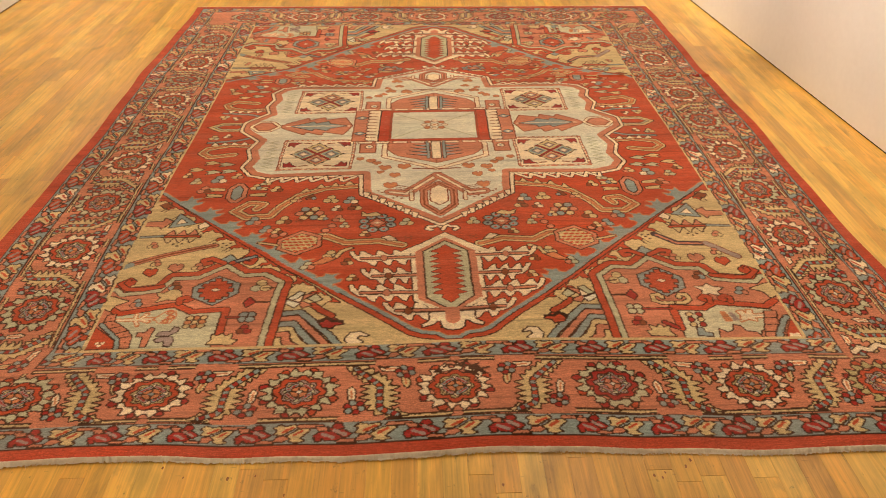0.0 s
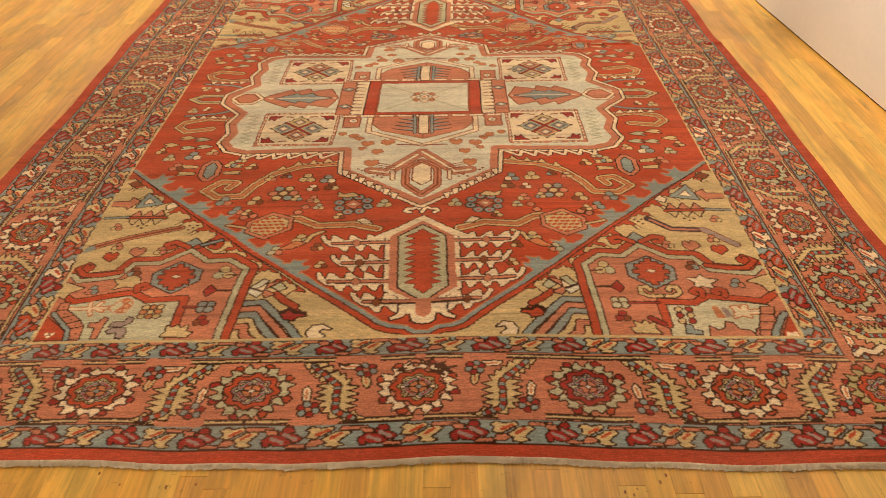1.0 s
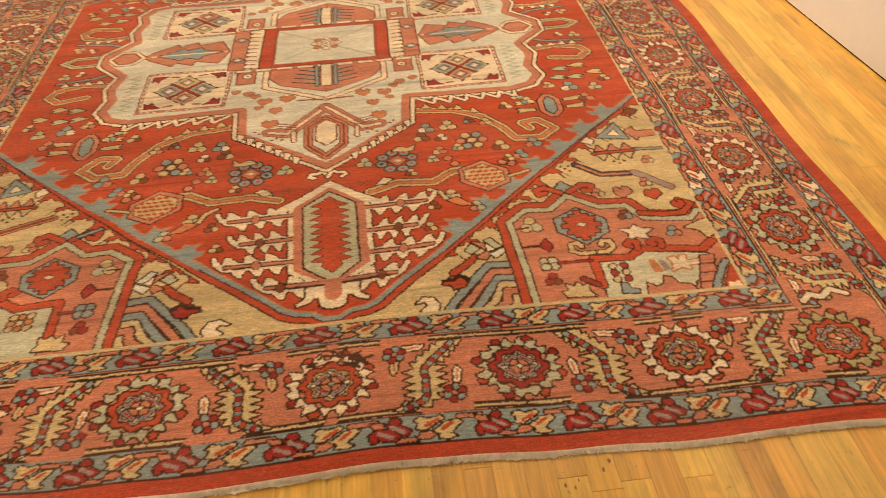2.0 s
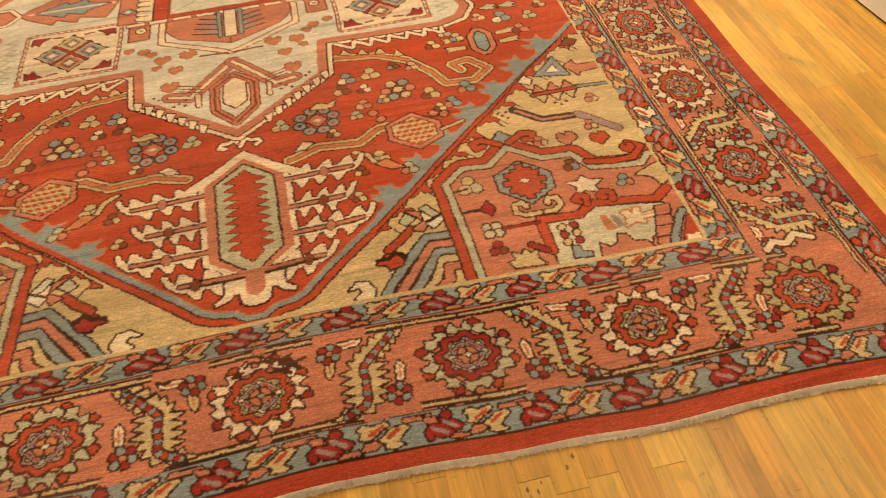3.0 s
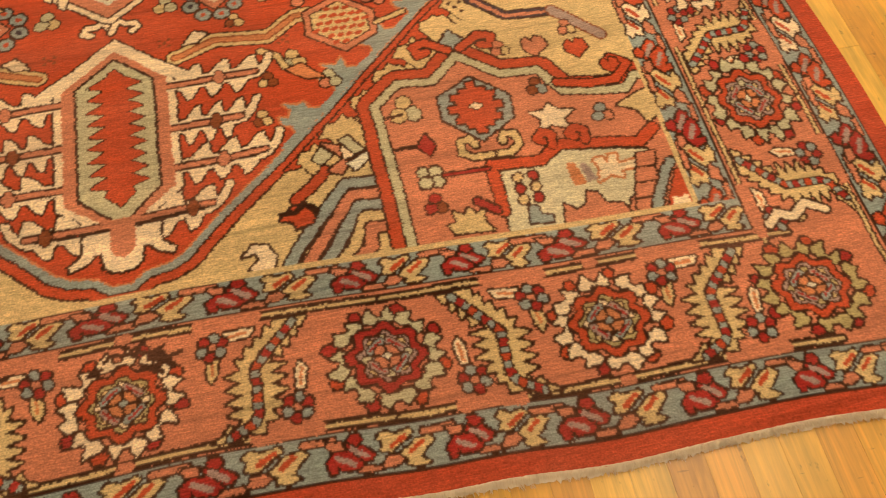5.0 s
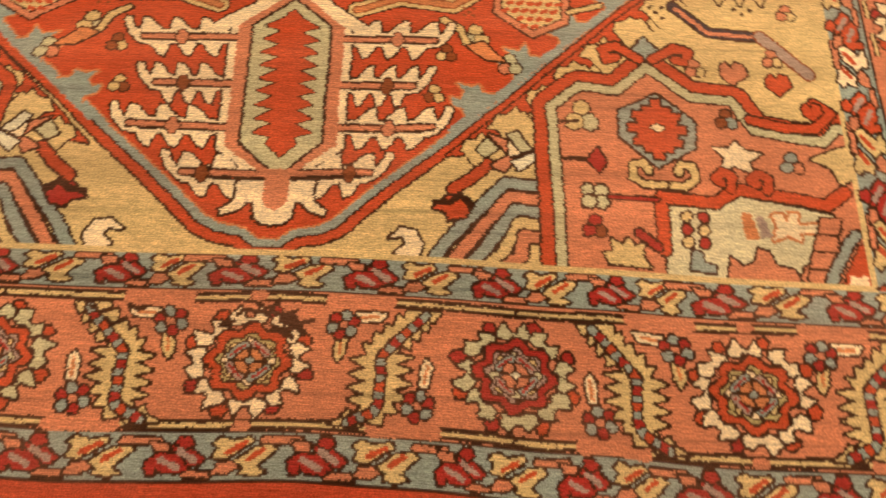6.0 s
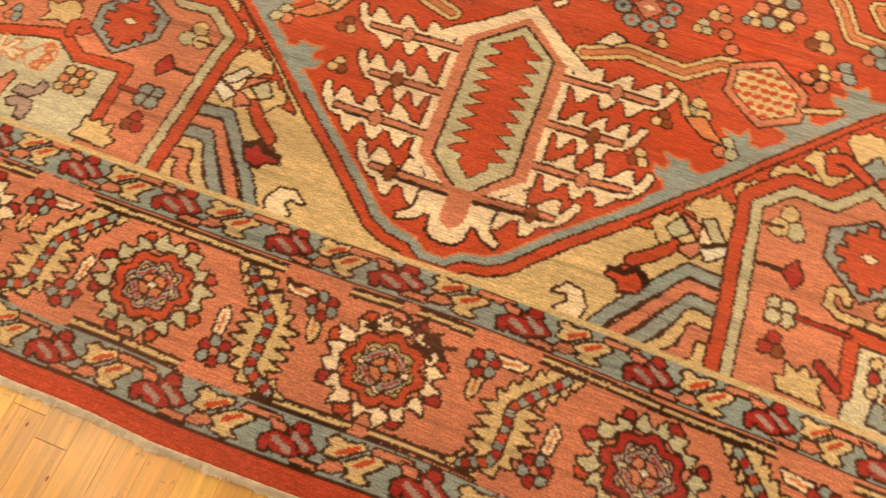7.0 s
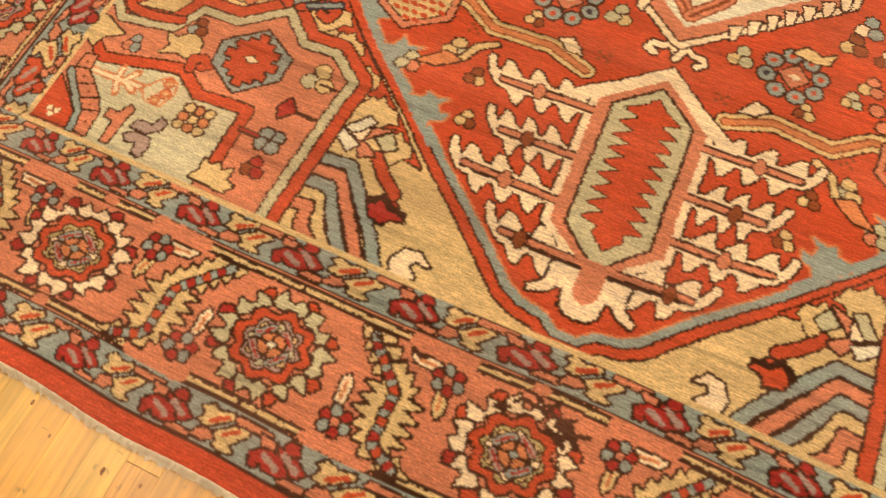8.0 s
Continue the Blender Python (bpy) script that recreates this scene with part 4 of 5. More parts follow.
    # salmon blocks, blue stroke and red triangle in the corner
    if side > 0:
        for k in range(4):
            c.fill([(3.2 + 0.9 * k, 11.0 - 3.0 * k), (6.6 + 0.9 * k, 11.0 - 3.0 * k), (7.2 + 0.9 * k, 8.4 - 3.0 * k), (3.8 + 0.9 * k, 8.4 - 3.0 * k)], "salmon", "dark", 0.4)
        c.line([(1.0, 8.6), (2.2, 7.4), (6.6, -0.4)], (2.2, "dark"), (1.4, "blue"))
        c.fill([(-1.5, 7.6), (0.8, 6.6), (5.0, -1.2), (-1.5, -1.2)], "red", "dark", 0.35)
        c.fill([(3.6, -0.2), (3.2, 1.4), (2.0, 0.9), (0.8, 1.6), (0.4, -0.2)], "ivory", None)
    else:
        c.line([(1.6, 10.8), (6.6, 6.4), (8.8, 4.4), (9.7, 0.6)], (2.2, "dark"), (1.3, "blue"))
        c.fill([(0.4, 9.4), (6.4, 4.8), (8.0, 3.4), (8.4, 0.4), (-1, 0.0)], "red", "dark", 0.3)
        for x, v in ((3.0, 2.6), (4.7, 2.7), (3.9, 1.6)):
            c.dot(x, v, 0.6, "ivory", "rust", 0.2)
        inner = ((2.2, 15.0), (2.0, 11.8), (5.0, 8.8), (7.6, 6.6), (9.6, 4.6), (10.7, 0.6))
        outer = ((4.6, 15.6), (5.0, 12.2), (8.2, 10.0), (11.0, 7.8), (12.9, 5.4), (13.5, 0.4))
        for k in range(5):
            c.fill([inner[k], outer[k], outer[k + 1], inner[k + 1]], "salmon", "dark", 0.35)
            c.dot(sum(p[0] for p in inner[k:k + 2] + outer[k:k + 2]) / 4, sum(p[1] for p in inner[k:k + 2] + outer[k:k + 2]) / 4, 0.35, "rust", None)
    # small things on the salmon ground
    trefoil(45.2, 27.4, 1.5, "tan", "green")
    c.line([(49.0, 26.4), (46.0, 26.6)], (0.6, "dark"))
    c.line([(48.6, 19.4), (43.6, 19.6)], (0.8, "dark"))
    c.fill([(44.6, 19.4), (42.8, 21.8), (41.4, 19.4), (42.6, 17.2)], "crimson", "dark", 0.4)
    c.line([(42.5, 12.6), (33.2 if side > 0 else 38.0, 12.6)], (1.2, "dark"), (0.5, "crimson"))
    for k in range(4):
        a = k * math.pi / 2 + 0.78
        c.dot(43.6 + 1.5 * math.cos(a), 12.6 + 1.5 * math.sin(a), 1.15, "blue" if side < 0 else "green", "dark", 0.4)
    c.fill([(41.6, 0.8), (42.4, 2.6), (40.8, 3.0), (41.0, 5.2), (39.2, 4.2), (38.2, 5.6), (37.2, 4.2), (35.6, 5.0), (36.0, 2.6), (34.8, 0.8)], "tan", "dark", 0.4)
    if side > 0:
        c.line([(33.4, 4.4), (36.4, 6.6)], (2.0, "dark"), (1.2, "crimson"))
    for x, v, a, b in ((19.9, 28.4, "rust", "blue"), (9.7, 20.6, "blue", "salmon"), (43.8, 7.0, "crimson", "rust")):
        trefoil(x, v, 1.0, a, b)
    c.fill([(6.4, 21.8), (1.4, 23.8), (-1, 24.4), (-1, 19.0), (2.0, 17.2), (3.0, 20.2)], "tan", "dark", 0.4)
    # the upper reach: streaks, birds and flowers on the tan ground
    if side > 0:
        c.line([(27.6, 52.2), (21.5, 46.6), (12.0, 45.8)], (2.6, "dark"), (1.9, "navy"))
        c.line([(27.0, 51.6), (21.4, 46.4), (13.0, 45.8)], (0.8, "salmon"))
        c.line([(12.0, 46.0), (4.0, 38.4)], (2.8, "rust"), (2.0, "lilac"))
    else:
        c.line([(27.0, 50.6), (12.0, 45.6), (2.0, 41.0)], (2.8, "dark"), (2.1, "salmon"), (1.0, "rust"))
        c.line([(2.0, 40.6), (-1, 39.0)], (2.4, "blue"))
        c.line([(41.0, 43.6), (36.0, 41.2)], (1.8, "navy"), (0.8, "blue"))
    for x, v, r in ((17.7, 38.3, 2.4), (9.8, 36.2, 2.3), (4.6, 30.9, 1.8)):
        heart(x, v, r, "red" if r < 2.4 else "salmon", "dark", 0.35)
    c.line([(20.6, 56.4), (8.0, 57.2)], (2.0, "dark"), (1.2, "red"))
    c.line([(8.0, 57.2), (0.4, 56.6)], (1.5, "dark"), (0.8, "blue"))
    for x in (18.5, 14.6, 10.8):
        for w in (-1, 1):
            c.fill([(x + 1.4, 56.8 + w * 0.9), (x, 56.8 + w * 3.8), (x - 1.6, 56.8 + w * 0.9)], "salmon" if w > 0 else "tan", "dark", 0.4)
    c.shape([(17.6, 64.4), (10.6, 71.6), (8.6, 62.6)], (0.4, "dark"), (0, "blue"), (-1.4, "dark"), (-1.7, "ivory"))
    c.fill([(9.0, 66.8), (6.0, 68.6), (5.6, 66.4), (0, 66.0), (0, 63.4), (5.6, 63.2), (6.2, 61.8)], "salmon", "dark", 0.4)
    c.fill([(6.6, 76.4), (4.0, 79.2), (1.6, 77.6), (3.4, 75.6)], "rust", "dark", 0.4)
    c.fill([(20.0, 61.0), (22.6, 63.0), (20.6, 65.2), (18.8, 63.2)], "ivory", "dark", 0.4)
    for x, v in ((29.6, 51.8), (30.8, 50.6), (29.6, 49.4), (31.9, 51.8), (16.0, 52.2), (14.6, 51.0), (13.0, 52.2)):
        c.dot(x, v, 0.45, "dark", None)
    for x, v in ((6.4, 51.6), (10.4, 41.2), (24.6, 38.6)):
        trefoil(x, v, 0.9, "salmon", "tan")


def medallion(half):
    """half: the nearer lobe, squares and sides; else the heart on the centre."""
    c = chart
    mid = LONG / 2
    if half:
        out = [(0, 101.0), (25.8, 122.2), (26.9, 137.8), (62.0, 136.2), (68.6, 138.8), (72.2, 144.6), (70.4, 151.8), (72.6, 159.8), (70.2, 168.2), (79.0, 178.0), (79.0, mid + 3)]
        c.place()
        outline = out + [(-x, v) for x, v in reversed(out[1:])]
        c.shape(outline, (2.4, "dark"), (2.0, "ivory"), (0.8, "dark"), (0.4, "salmon"), (-2.2, "pale"))
        for s in (-1, 1):
            c.place(0, 0, 0, s)
            # ivory steps along the tip and below the flank
            for k in range(7):
                x, v = 7.4 + 2.8 * k, 106.6 + 2.5 * k
                c.fill([(x, v + 1.0), (x + 0.9, v - 2.2), (x + 1.9, v - 1.4), (x + 2.0, v + 1.8)], "ivory", "dark", 0.35)
            zig = []
            for k in range(6):
                x = 30.2 + 5.4 * k
                zig += [(x, 135.6), (x + 4.2, 132.2), (x + 4.7, 132.4)]
            c.line(zig + [(62.0, 135.0)], (1.9, "dark"), (1.15, "ivory"))
            # tip: white oblong between brackets under chevrons
            c.line([(0, 136.0), (11.5, 121.6), (17.0, 123.0)], (4.6, "rust"), (4.0, "salmon"), (1.8, "rust"), (1.2, "ivory"))
            c.line([(0, 129.4), (5.2, 124.2), (5.2, 113.4), (0, 106.8)], (3.0, "rust"), (2.2, "salmon"), (0.7, "rust"))
            c.line([(9.6, 122.0), (9.6, 117.0)], (2.0, "rust"), (1.2, "ivory"))
            for x, v, r in ((16.8, 128.2, 2.6), (19.4, 142.4, 2.2), (12.4, 143.4, 2.4), (15.4, 136.4, 2.0), (25.0, 148.6, 1.7), (29.4, 150.4, 1.5), (22.6, 146.4, 1.6), (21.0, 138.8, 1.3)):
                heart(x, v, r, "orange", "rust", 0.22)
            for v in (125.4, 126.8, 128.2):
                c.line([(14.8, v), (8.6, v - 2.2)], (0.5, "rust"))
            for x, v in ((13.0, 118.4), (14.6, 119.6), (13.0, 120.8), (16.0, 118.4), (20.0, 122.8), (21.4, 124.0)):
                c.dot(x, v, 0.5, "rust", None)
            # fan above the crossing lines
            c.line([(0, 141.0), (20.0, 152.0), (20.0, 166.0)], (2.4, "rust"), (1.6, "ivory"))
            c.fill([(0, 146.2), (15.0, 153.0), (18.6, 158.0), (18.6, 166.0), (0, 166.0)], "salmon", "rust", 0.4)
            for k in range(5):
                c.fill([(2.4, 152.0 + 2.8 * k), (10.5 - k * 0.5, 153.4 + 2.6 * k), (2.4, 154.4 + 2.8 * k)], "blue", None)
            for k in range(5):
                c.line([(3.0, 152.0 + 2.8 * k), (11.0 - k * 0.6, 154.2 + 2.7 * k)], (0.55, "dark"))
            c.line([(3.2, 150.6), (3.2, 165.6)], (1.6, "dark"), (1.0, "blue"))
            c.line([(9.0, 141.6), (0, 141.0)], (0.8, "rust"))
            c.fill([(24.0, 156.0), (30.0, 156.0), (30.0, 165.6), (24.0, 165.6)], "salmon", "rust", 0.5)
            c.dot(26.6, 161.0, 1.5, "ivory", "rust", 0.5, "blue")
            # flank square
            c.begin("square_panel")
            c.place(s * 6.35, -7.33, 0, s, 0.8086, 1.279)
            c.shape([(33.2, 145.0), (65.6, 145.0), (65.6, 168.6), (33.2, 168.6)], (1.6, "rust"), (1.2, "salmon"), (0.2, "dark"), (0, "ivory"))
            for k in range(13):
                for v in (144.3, 169.3):
                    c.line([(34.0 + 2.5 * k, v), (34.8 + 2.5 * k, v)], (0.8, "ivory"))
            for k in range(9):
                for x in (32.5, 66.3):
                    c.line([(x, 147.0 + 2.5 * k), (x, 147.8 + 2.5 * k)], (0.8, "ivory"))
            saws = saw((36.6, 157.0), (49.4, 166.8), 4, -0.9) + saw((49.4, 166.8), (62.2, 157.0), 4, -0.9) + saw((62.2, 157.0), (49.4, 147.2), 4, -0.9) + saw((49.4, 147.2), (36.6, 157.0), 4, -0.9)
            c.shape(saws, (0.45, "dark"), (0, "crimson"))
            for x, v, dye in ((42.8, 157.0, "blue"), (56.0, 157.0, "blue"), (49.4, 151.9, "salmon"), (49.4, 162.1, "tan")):
                c.shape([(x - 5.8, v), (x, v - 4.5), (x + 5.8, v), (x, v + 4.5)], (0, "dark"), (-0.3, "tan"), (-0.8, dye), (-1.9, "dark"), (-2.2, "lilac"), (-2.9, "ivory"))
            for x, f in ((36.8, 1), (62.0, -1)):
                for v, g in ((148.0, 1), (165.6, -1)):
                    c.fill([(x - 2.2 * f, v - 1.6 * g), (x + 4.0 * f, v - 1.4 * g), (x + 1.6 * f, v), (x + 0.4 * f, v + 2.2 * g), (x - 1.0 * f, v + 0.6 * g), (x - 2.4 * f, v + 1.8 * g)], "crimson", "dark", 0.3)
                    c.line([(x + 5.4 * f, v - 1.0 * g), (x + 8.4 * f, v - 0.6 * g)], (1.0, "rust"))
            c.region = c.names.index("medallion")
            c.place(0, 0, 0, s)
            for k in range(8):
                c.line([(62.8, 143.6 + 3 * k), (66.4, 145.0 + 3 * k), (63.4, 146.4 + 3 * k)], (0.6, "green"))
            for k in range(4):
                c.fill([(37 + 7 * k, 141.2), (38.6 + 7 * k, 143.0), (40.2 + 7 * k, 141.2)], "salmon", None)
    else:
        for s in (-1, 1):
            c.place(0, 0, 0, s)
            c.fill([(28.4, mid - 15.5), (33.6, mid - 15.5), (33.6, mid + 15.5), (28.4, mid + 15.5)], "salmon", "rust", 0.5)
            for v in (mid - 8, mid + 8):
                c.fill([(28.8, v), (31.0, v + 1.7), (33.4, v), (31.0, v - 1.7)], "blue", "dark", 0.35)
                c.dot(31.0, v, 0.8, "ivory", None)
            c.fill([(34.8, mid), (38.0, mid + 8.5), (46, mid + 6.0), (47, mid + 9.0), (53, mid + 6.0), (54, mid + 8.6), (62, mid + 3.0), (65, mid), (62, mid - 3.0), (54, mid - 8.6), (53, mid - 6.0), (47, mid - 9.0), (46, mid - 6.0), (38.0, mid - 8.5)], "salmon", "rust", 0.5)
            c.line([(36, mid), (62, mid)], (0.9, "ivory"))
            c.fill([(37, mid), (44, mid + 2.4), (45, mid + 4.6), (50, mid + 2.6), (51, mid + 4.6), (60, mid), (51, mid - 4.6), (50, mid - 2.6), (45, mid - 4.6), (44, mid - 2.4)], "blue", "dark", 0.35)
            c.line([(39, mid), (58, mid)], (0.8, "ivory"))
            c.shape([(66.4, mid), (69.0, mid + 3.6), (73.0, mid + 3.6), (75.6, mid), (73.0, mid - 3.6), (69.0, mid - 3.6)], (2.2, "rust"), (1.8, "ivory"), (0.6, "rust"), (0, "salmon"))
            comb = [(22.9, mid - 15.6), (22.9, mid + 15.6)]
            for k in range(10):
                v = mid + 15.0 - 3.1 * k
                comb += [(27.4, v + 0.4), (28.4, v - 0.4), (28.2, v - 1.6), (26.6, v - 2.2)]
            c.fill(comb, "ivory", "dark", 0.35)
            for k in range(9):
                c.line([(24.6, mid + 12.4 - 3.1 * k), (27.6, mid + 12.8 - 3.1 * k)], (0.5, "rust"))
            c.fill([(18.8, mid - 15.8), (22.8, mid - 15.8), (22.8, mid + 15.8), (18.8, mid + 15.8)], "band", "dark", 0.5)
            for k in range(4):
                c.dot(20.8, mid - 9 + 6 * k, 0.35, "salmon", None)
        c.place()
        c.fill([(-18.4, mid - 15.5), (18.4, mid - 15.5), (18.4, mid + 15.5), (-18.4, mid + 15.5)], "band", "rust", 0.4)
        c.fill([(-17.8, mid - 13.6), (17.8, mid - 13.6), (17.8, mid + 13.6), (-17.8, mid + 13.6)], "pale", "rust", 0.4)
        for w in (-1, 1):
            for k in range(9):
                c.fill([(-31 + 7 * k, mid + w * 16.4), (-25.6 + 7 * k, mid + w * 16.4), (-25.6 + 7 * k, mid + w * 17.8), (-31 + 7 * k, mid + w * 17.8)], "ivory", "rust", 0.35)
        for w in (-1, 1):
            c.line([(-17, w * 12.4 + mid), (17, -w * 12.4 + mid)], (0.7, "green"))
        for k in range(8):
            a = k * math.pi / 4
            c.dot(4.2 * math.cos(a), mid + 4.0 * math.sin(a), 1.2, "orange" if k % 2 else "ivory", "rust", 0.3)
        c.dot(0, mid, 1.6, "ivory", "rust", 0.4, "orange")


def oblongs():
    c = chart
    c.place()
    for v, up in ((120.6, 1), (LONG - 120.6, -1)):
        c.shape([(-2.8, v - 4.4), (0, v - 7.2), (2.8, v - 4.4), (2.8, v + 4.4), (0, v + 7.0), (-2.8, v + 4.4)], (0.5, "rust"), (0, "ivory"))
        w = v + up * 37.2
        c.fill([(-1.7, w - 7.5), (1.7, w - 7.5), (1.7, w + 7.5), (-1.7, w + 7.5)], "ivory", "dark", 0.4)


def design():
    c = chart
    bands()
    c.window = (-FIELD_X, FIELD_X, FIELD_V, LONG - FIELD_V)
    c.region = c.names.index("field")
    red_field()
    c.window = (-FIELD_X, FIELD_X, FIELD_V, LONG / 2)
    half_field()
    for side in (-1, 1):
        spandrel(side)
    # the corner motifs end at the slanting edge of the red ground
    c.begin("medallion")
    medallion(True)
    # the far half mirrors the near one
    rows = NV // 2
    lo = int(FIELD_V / CELL)
    c.dye[NV - rows : NV - lo] = c.dye[lo:rows][::-1]
    copy = c.part[lo:rows][::-1].copy()
    for k, name in enumerate(list(c.names)):
        if name in ("palmette", "corner_panel", "flower", "lattice_hexagon", "square_panel") and (copy == k).any():
            c.names.append(name)
            copy[copy == k] = len(c.names) - 1
    c.part[NV - rows : NV - lo] = copy
    c.window = (-FIELD_X, FIELD_X, FIELD_V, LONG - FIELD_V)
    c.region = c.names.index("medallion")
    medallion(False)
    oblongs()
    c.window = (-HALF, HALF, 0, LONG)
    borders()


# ---------------------------------------------------------------- the rug as cloth
def lie(x, v):
    """Where a knot of the chart lies in the room: the hand-woven rug is a little crooked, and not quite flat."""
    x, v = np.asarray(x, float), np.asarray(v, float)
    far = v / LONG
    wx = np.where(np.abs(x) < FIELD_X, x + 2.2 * (1 - np.abs(x) / FIELD_X), np.where(x > 0, 99 + (x - 99) * (39.0 - 3.0 * far) / 41, -99 + (x + 99) * 43.6 / 41))
    wv = np.interp(v, [0, 182, 226, 237.5, 267, 325, LONG], [0.4, 182, 225, 234, 252, 320, 359])
    wv = wv - 0.065 * (v / LONG) ** 2 * wx - 2.6 * (np.clip(x - 10, 0, None) / 100) ** 1.3 / (1 + (v / 80) ** 4)
    near, side = np.exp(-v / 28.0), np.exp(-(HALF - np.abs(x)) / 25.0)
    wv = wv + near * (0.6 * np.cos((x - 18) * math.tau / 95) - 0.9 * x / 110 + 0.15 * np.sin(x / 7.0) + 0.2 * np.sin(x / 4.4 + 0.7) * np.sin(x / 31.0)) + 0.2 * np.sin(x / 33.0 + v / 41.0)
    wx = wx + side * (0.6 * np.sin(v / 23.0) + 0.3 * np.sin(v / 9.0 + 1.0)) + 0.25 * np.sin(v / 37.0 - x / 45.0)
    # the near end of one side is drawn in
    wx = wx + 3.5 * np.clip((v - 24) / 16, 0, 1) * np.exp(-np.clip(v - 40, 0, None) / 70) * np.interp(x, [-HALF, -122, -FIELD_X, -80], [0, 1, 1, 0])
    z = 0.9 - 0.3 * np.exp(-v / 2.5) + near * 0.2 * (1 + np.sin(x / 15.0 + 1.0)) + 0.10 * np.sin(x / 26.0 + 1.3) * np.sin(v / 31.0)
    z = z + 0.7 * np.exp(-(((v - 243 + 0.02 * x) / 1.6) ** 2)) / (1 + np.exp((62 - x) / 8.0))
    return wx / 100, wv / 100, z / 100


def dye_grid():
    """The dye at the corners of the knots: neighbouring yarns mingle, and no two knots took the dye alike."""
    rng = np.random.default_rng(9)
    colour = np.array([DYES[d] for d in DYE_NAMES], np.float32)[chart.dye]
    colour *= rng.normal(1, 0.09, (NV, NX, 1)).astype(np.float32).clip(0.7, 1.3)
    p = np.pad(colour, ((1, 1), (1, 1), (0, 0)), "edge")
    return (p[1:, 1:] + p[:-1, 1:] + p[1:, :-1] + p[:-1, :-1]) / 4


def sheet(name, runs, parent, corners):
    """One part of the pile: a quad for each run of knots of one dye."""
    i, j0, j1, dye, single = runs
    x0, x1, v0, v1 = j0 * CELL - HALF, j1 * CELL - HALF, i * CELL, (i + 1) * CELL
    n = len(i)
    co = np.empty((n, 4, 3), np.float32)
    for k, (x, v) in enumerate(((x0, v0), (x1, v0), (x1, v1), (x0, v1))):
        co[:, k, 0], co[:, k, 1], co[:, k, 2] = lie(x, v)
    me = bpy.data.meshes.new(name)
    me.vertices.add(4 * n)
    me.vertices.foreach_set("co", co.ravel())
    me.loops.add(4 * n)
    me.loops.foreach_set("vertex_index", np.arange(4 * n, dtype=np.int32))
    me.polygons.add(n)
    me.polygons.foreach_set("loop_start", np.arange(0, 4 * n, 4, dtype=np.int32))
    me.update()
    dyes = np.ones((n, 4, 4), np.float32)
    dyes[:, :, :3] = np.array([DYES[d] for d in DYE_NAMES], np.float32)[dye][:, None]
    for k, (a, b) in enumerate(((i, j0), (i, j1), (i + 1, j1), (i + 1, j0))):
        dyes[single, k, :3] = 0.55 * corners[a, b][single] + 0.45 * dyes[single, k, :3]
    att = me.attributes.new("dye", "FLOAT_COLOR", "CORNER")
    att.data.foreach_set("color", dyes.ravel())
    me.materials.append(WOOL)
    ob = new(name, me)
    ob.parent = parent
    return ob


def rug():
    design()
    base = tagged(new("rug"), "large red hand-knotted wool rug with ivory medallion on wood floor", "rug")
    key = chart.dye.astype(np.int32) + 64 * chart.part.astype(np.int32)
    cut = np.ones((NV, NX), bool)
    cut[:, 1:] = key[:, 1:] != key[:, :-1]
    cut[:, ::24] = True
    # knot by knot where one stands close to the rug, else in runs
    fine = int(112 / CELL)
    cut[:fine] = True
    ii, jj = np.nonzero(cut)
    ends = np.r_[jj[1:], NX]
    ends[np.r_[ii[1:] != ii[:-1], True]] = NX
    dye, where, corners = chart.dye[ii, jj], chart.part[ii, jj], dye_grid()
    labels = {"edge_band": "plain madder red woven edge", "outer_guard_stripe": "grey-blue stripe of crimson and tan leaves", "inner_guard_stripe": "grey-blue stripe of crimson and tan leaves",
              "main_border": "salmon border with serrated tan leaves", "field": "madder red ground with small flowers", "medallion": "pale ivory stepped medallion",
              "corner_panel": "tan corner with a salmon gabled panel", "palmette": "green toothed leaf with ivory arms", "rosette": "eight-lobed rosette", "serrated_leaf": "tan saw-edged bent leaf", "flower": "ring of grey-blue petals", "lattice_hexagon": "tan chequered hexagon",
              "square_panel": "ivory square with a crimson lozenge"}
    by_name = {}
    for k, name in enumerate(chart.names):
        by_name.setdefault(name if name in ("field", "main_border", "edge_band", "outer_guard_stripe", "inner_guard_stripe") else (name, k), []).append(k)
    for key_name, ks in by_name.items():
        name = key_name if isinstance(key_name, str) else key_name[0]
        some = np.isin(where, ks)
        if some.any():
            ob = sheet(name, (ii[some], jj[some], ends[some], dye[some], ii[some] < fine), base, corners)
            ob["label"] = labels[name]
    # the foundation under the pile, with its side faces
    bm = bmesh.new()
    ring = [(x, 0.0) for x in np.linspace(-HALF, HALF, 160)] + [(HALF, v) for v in np.linspace(0, LONG, 160)][1:] + [(x, LONG) for x in np.linspace(HALF, -HALF, 160)][1:] + [(-HALF, v) for v in np.linspace(LONG, 0, 160)][1:-1]
    top, low = [], []
    for x, v in ring:
        p, q, z = lie(x, v)
        top.append(bm.verts.new((p, q, z)))
        low.append(bm.verts.new((p, q, 0.0008)))
    for k in range(len(ring)):
        n = (k + 1) % len(ring)
        bm.faces.new((low[k], low[n], top[n], top[k]))
    part("foundation", bm, plain_material("red_selvedge", DYES["band"], 0.9, 0.15, 40.0, 1.0, 0.2), base, "red overcast side of the rug")
    for far in (0, 1):
        fringe(base, far)


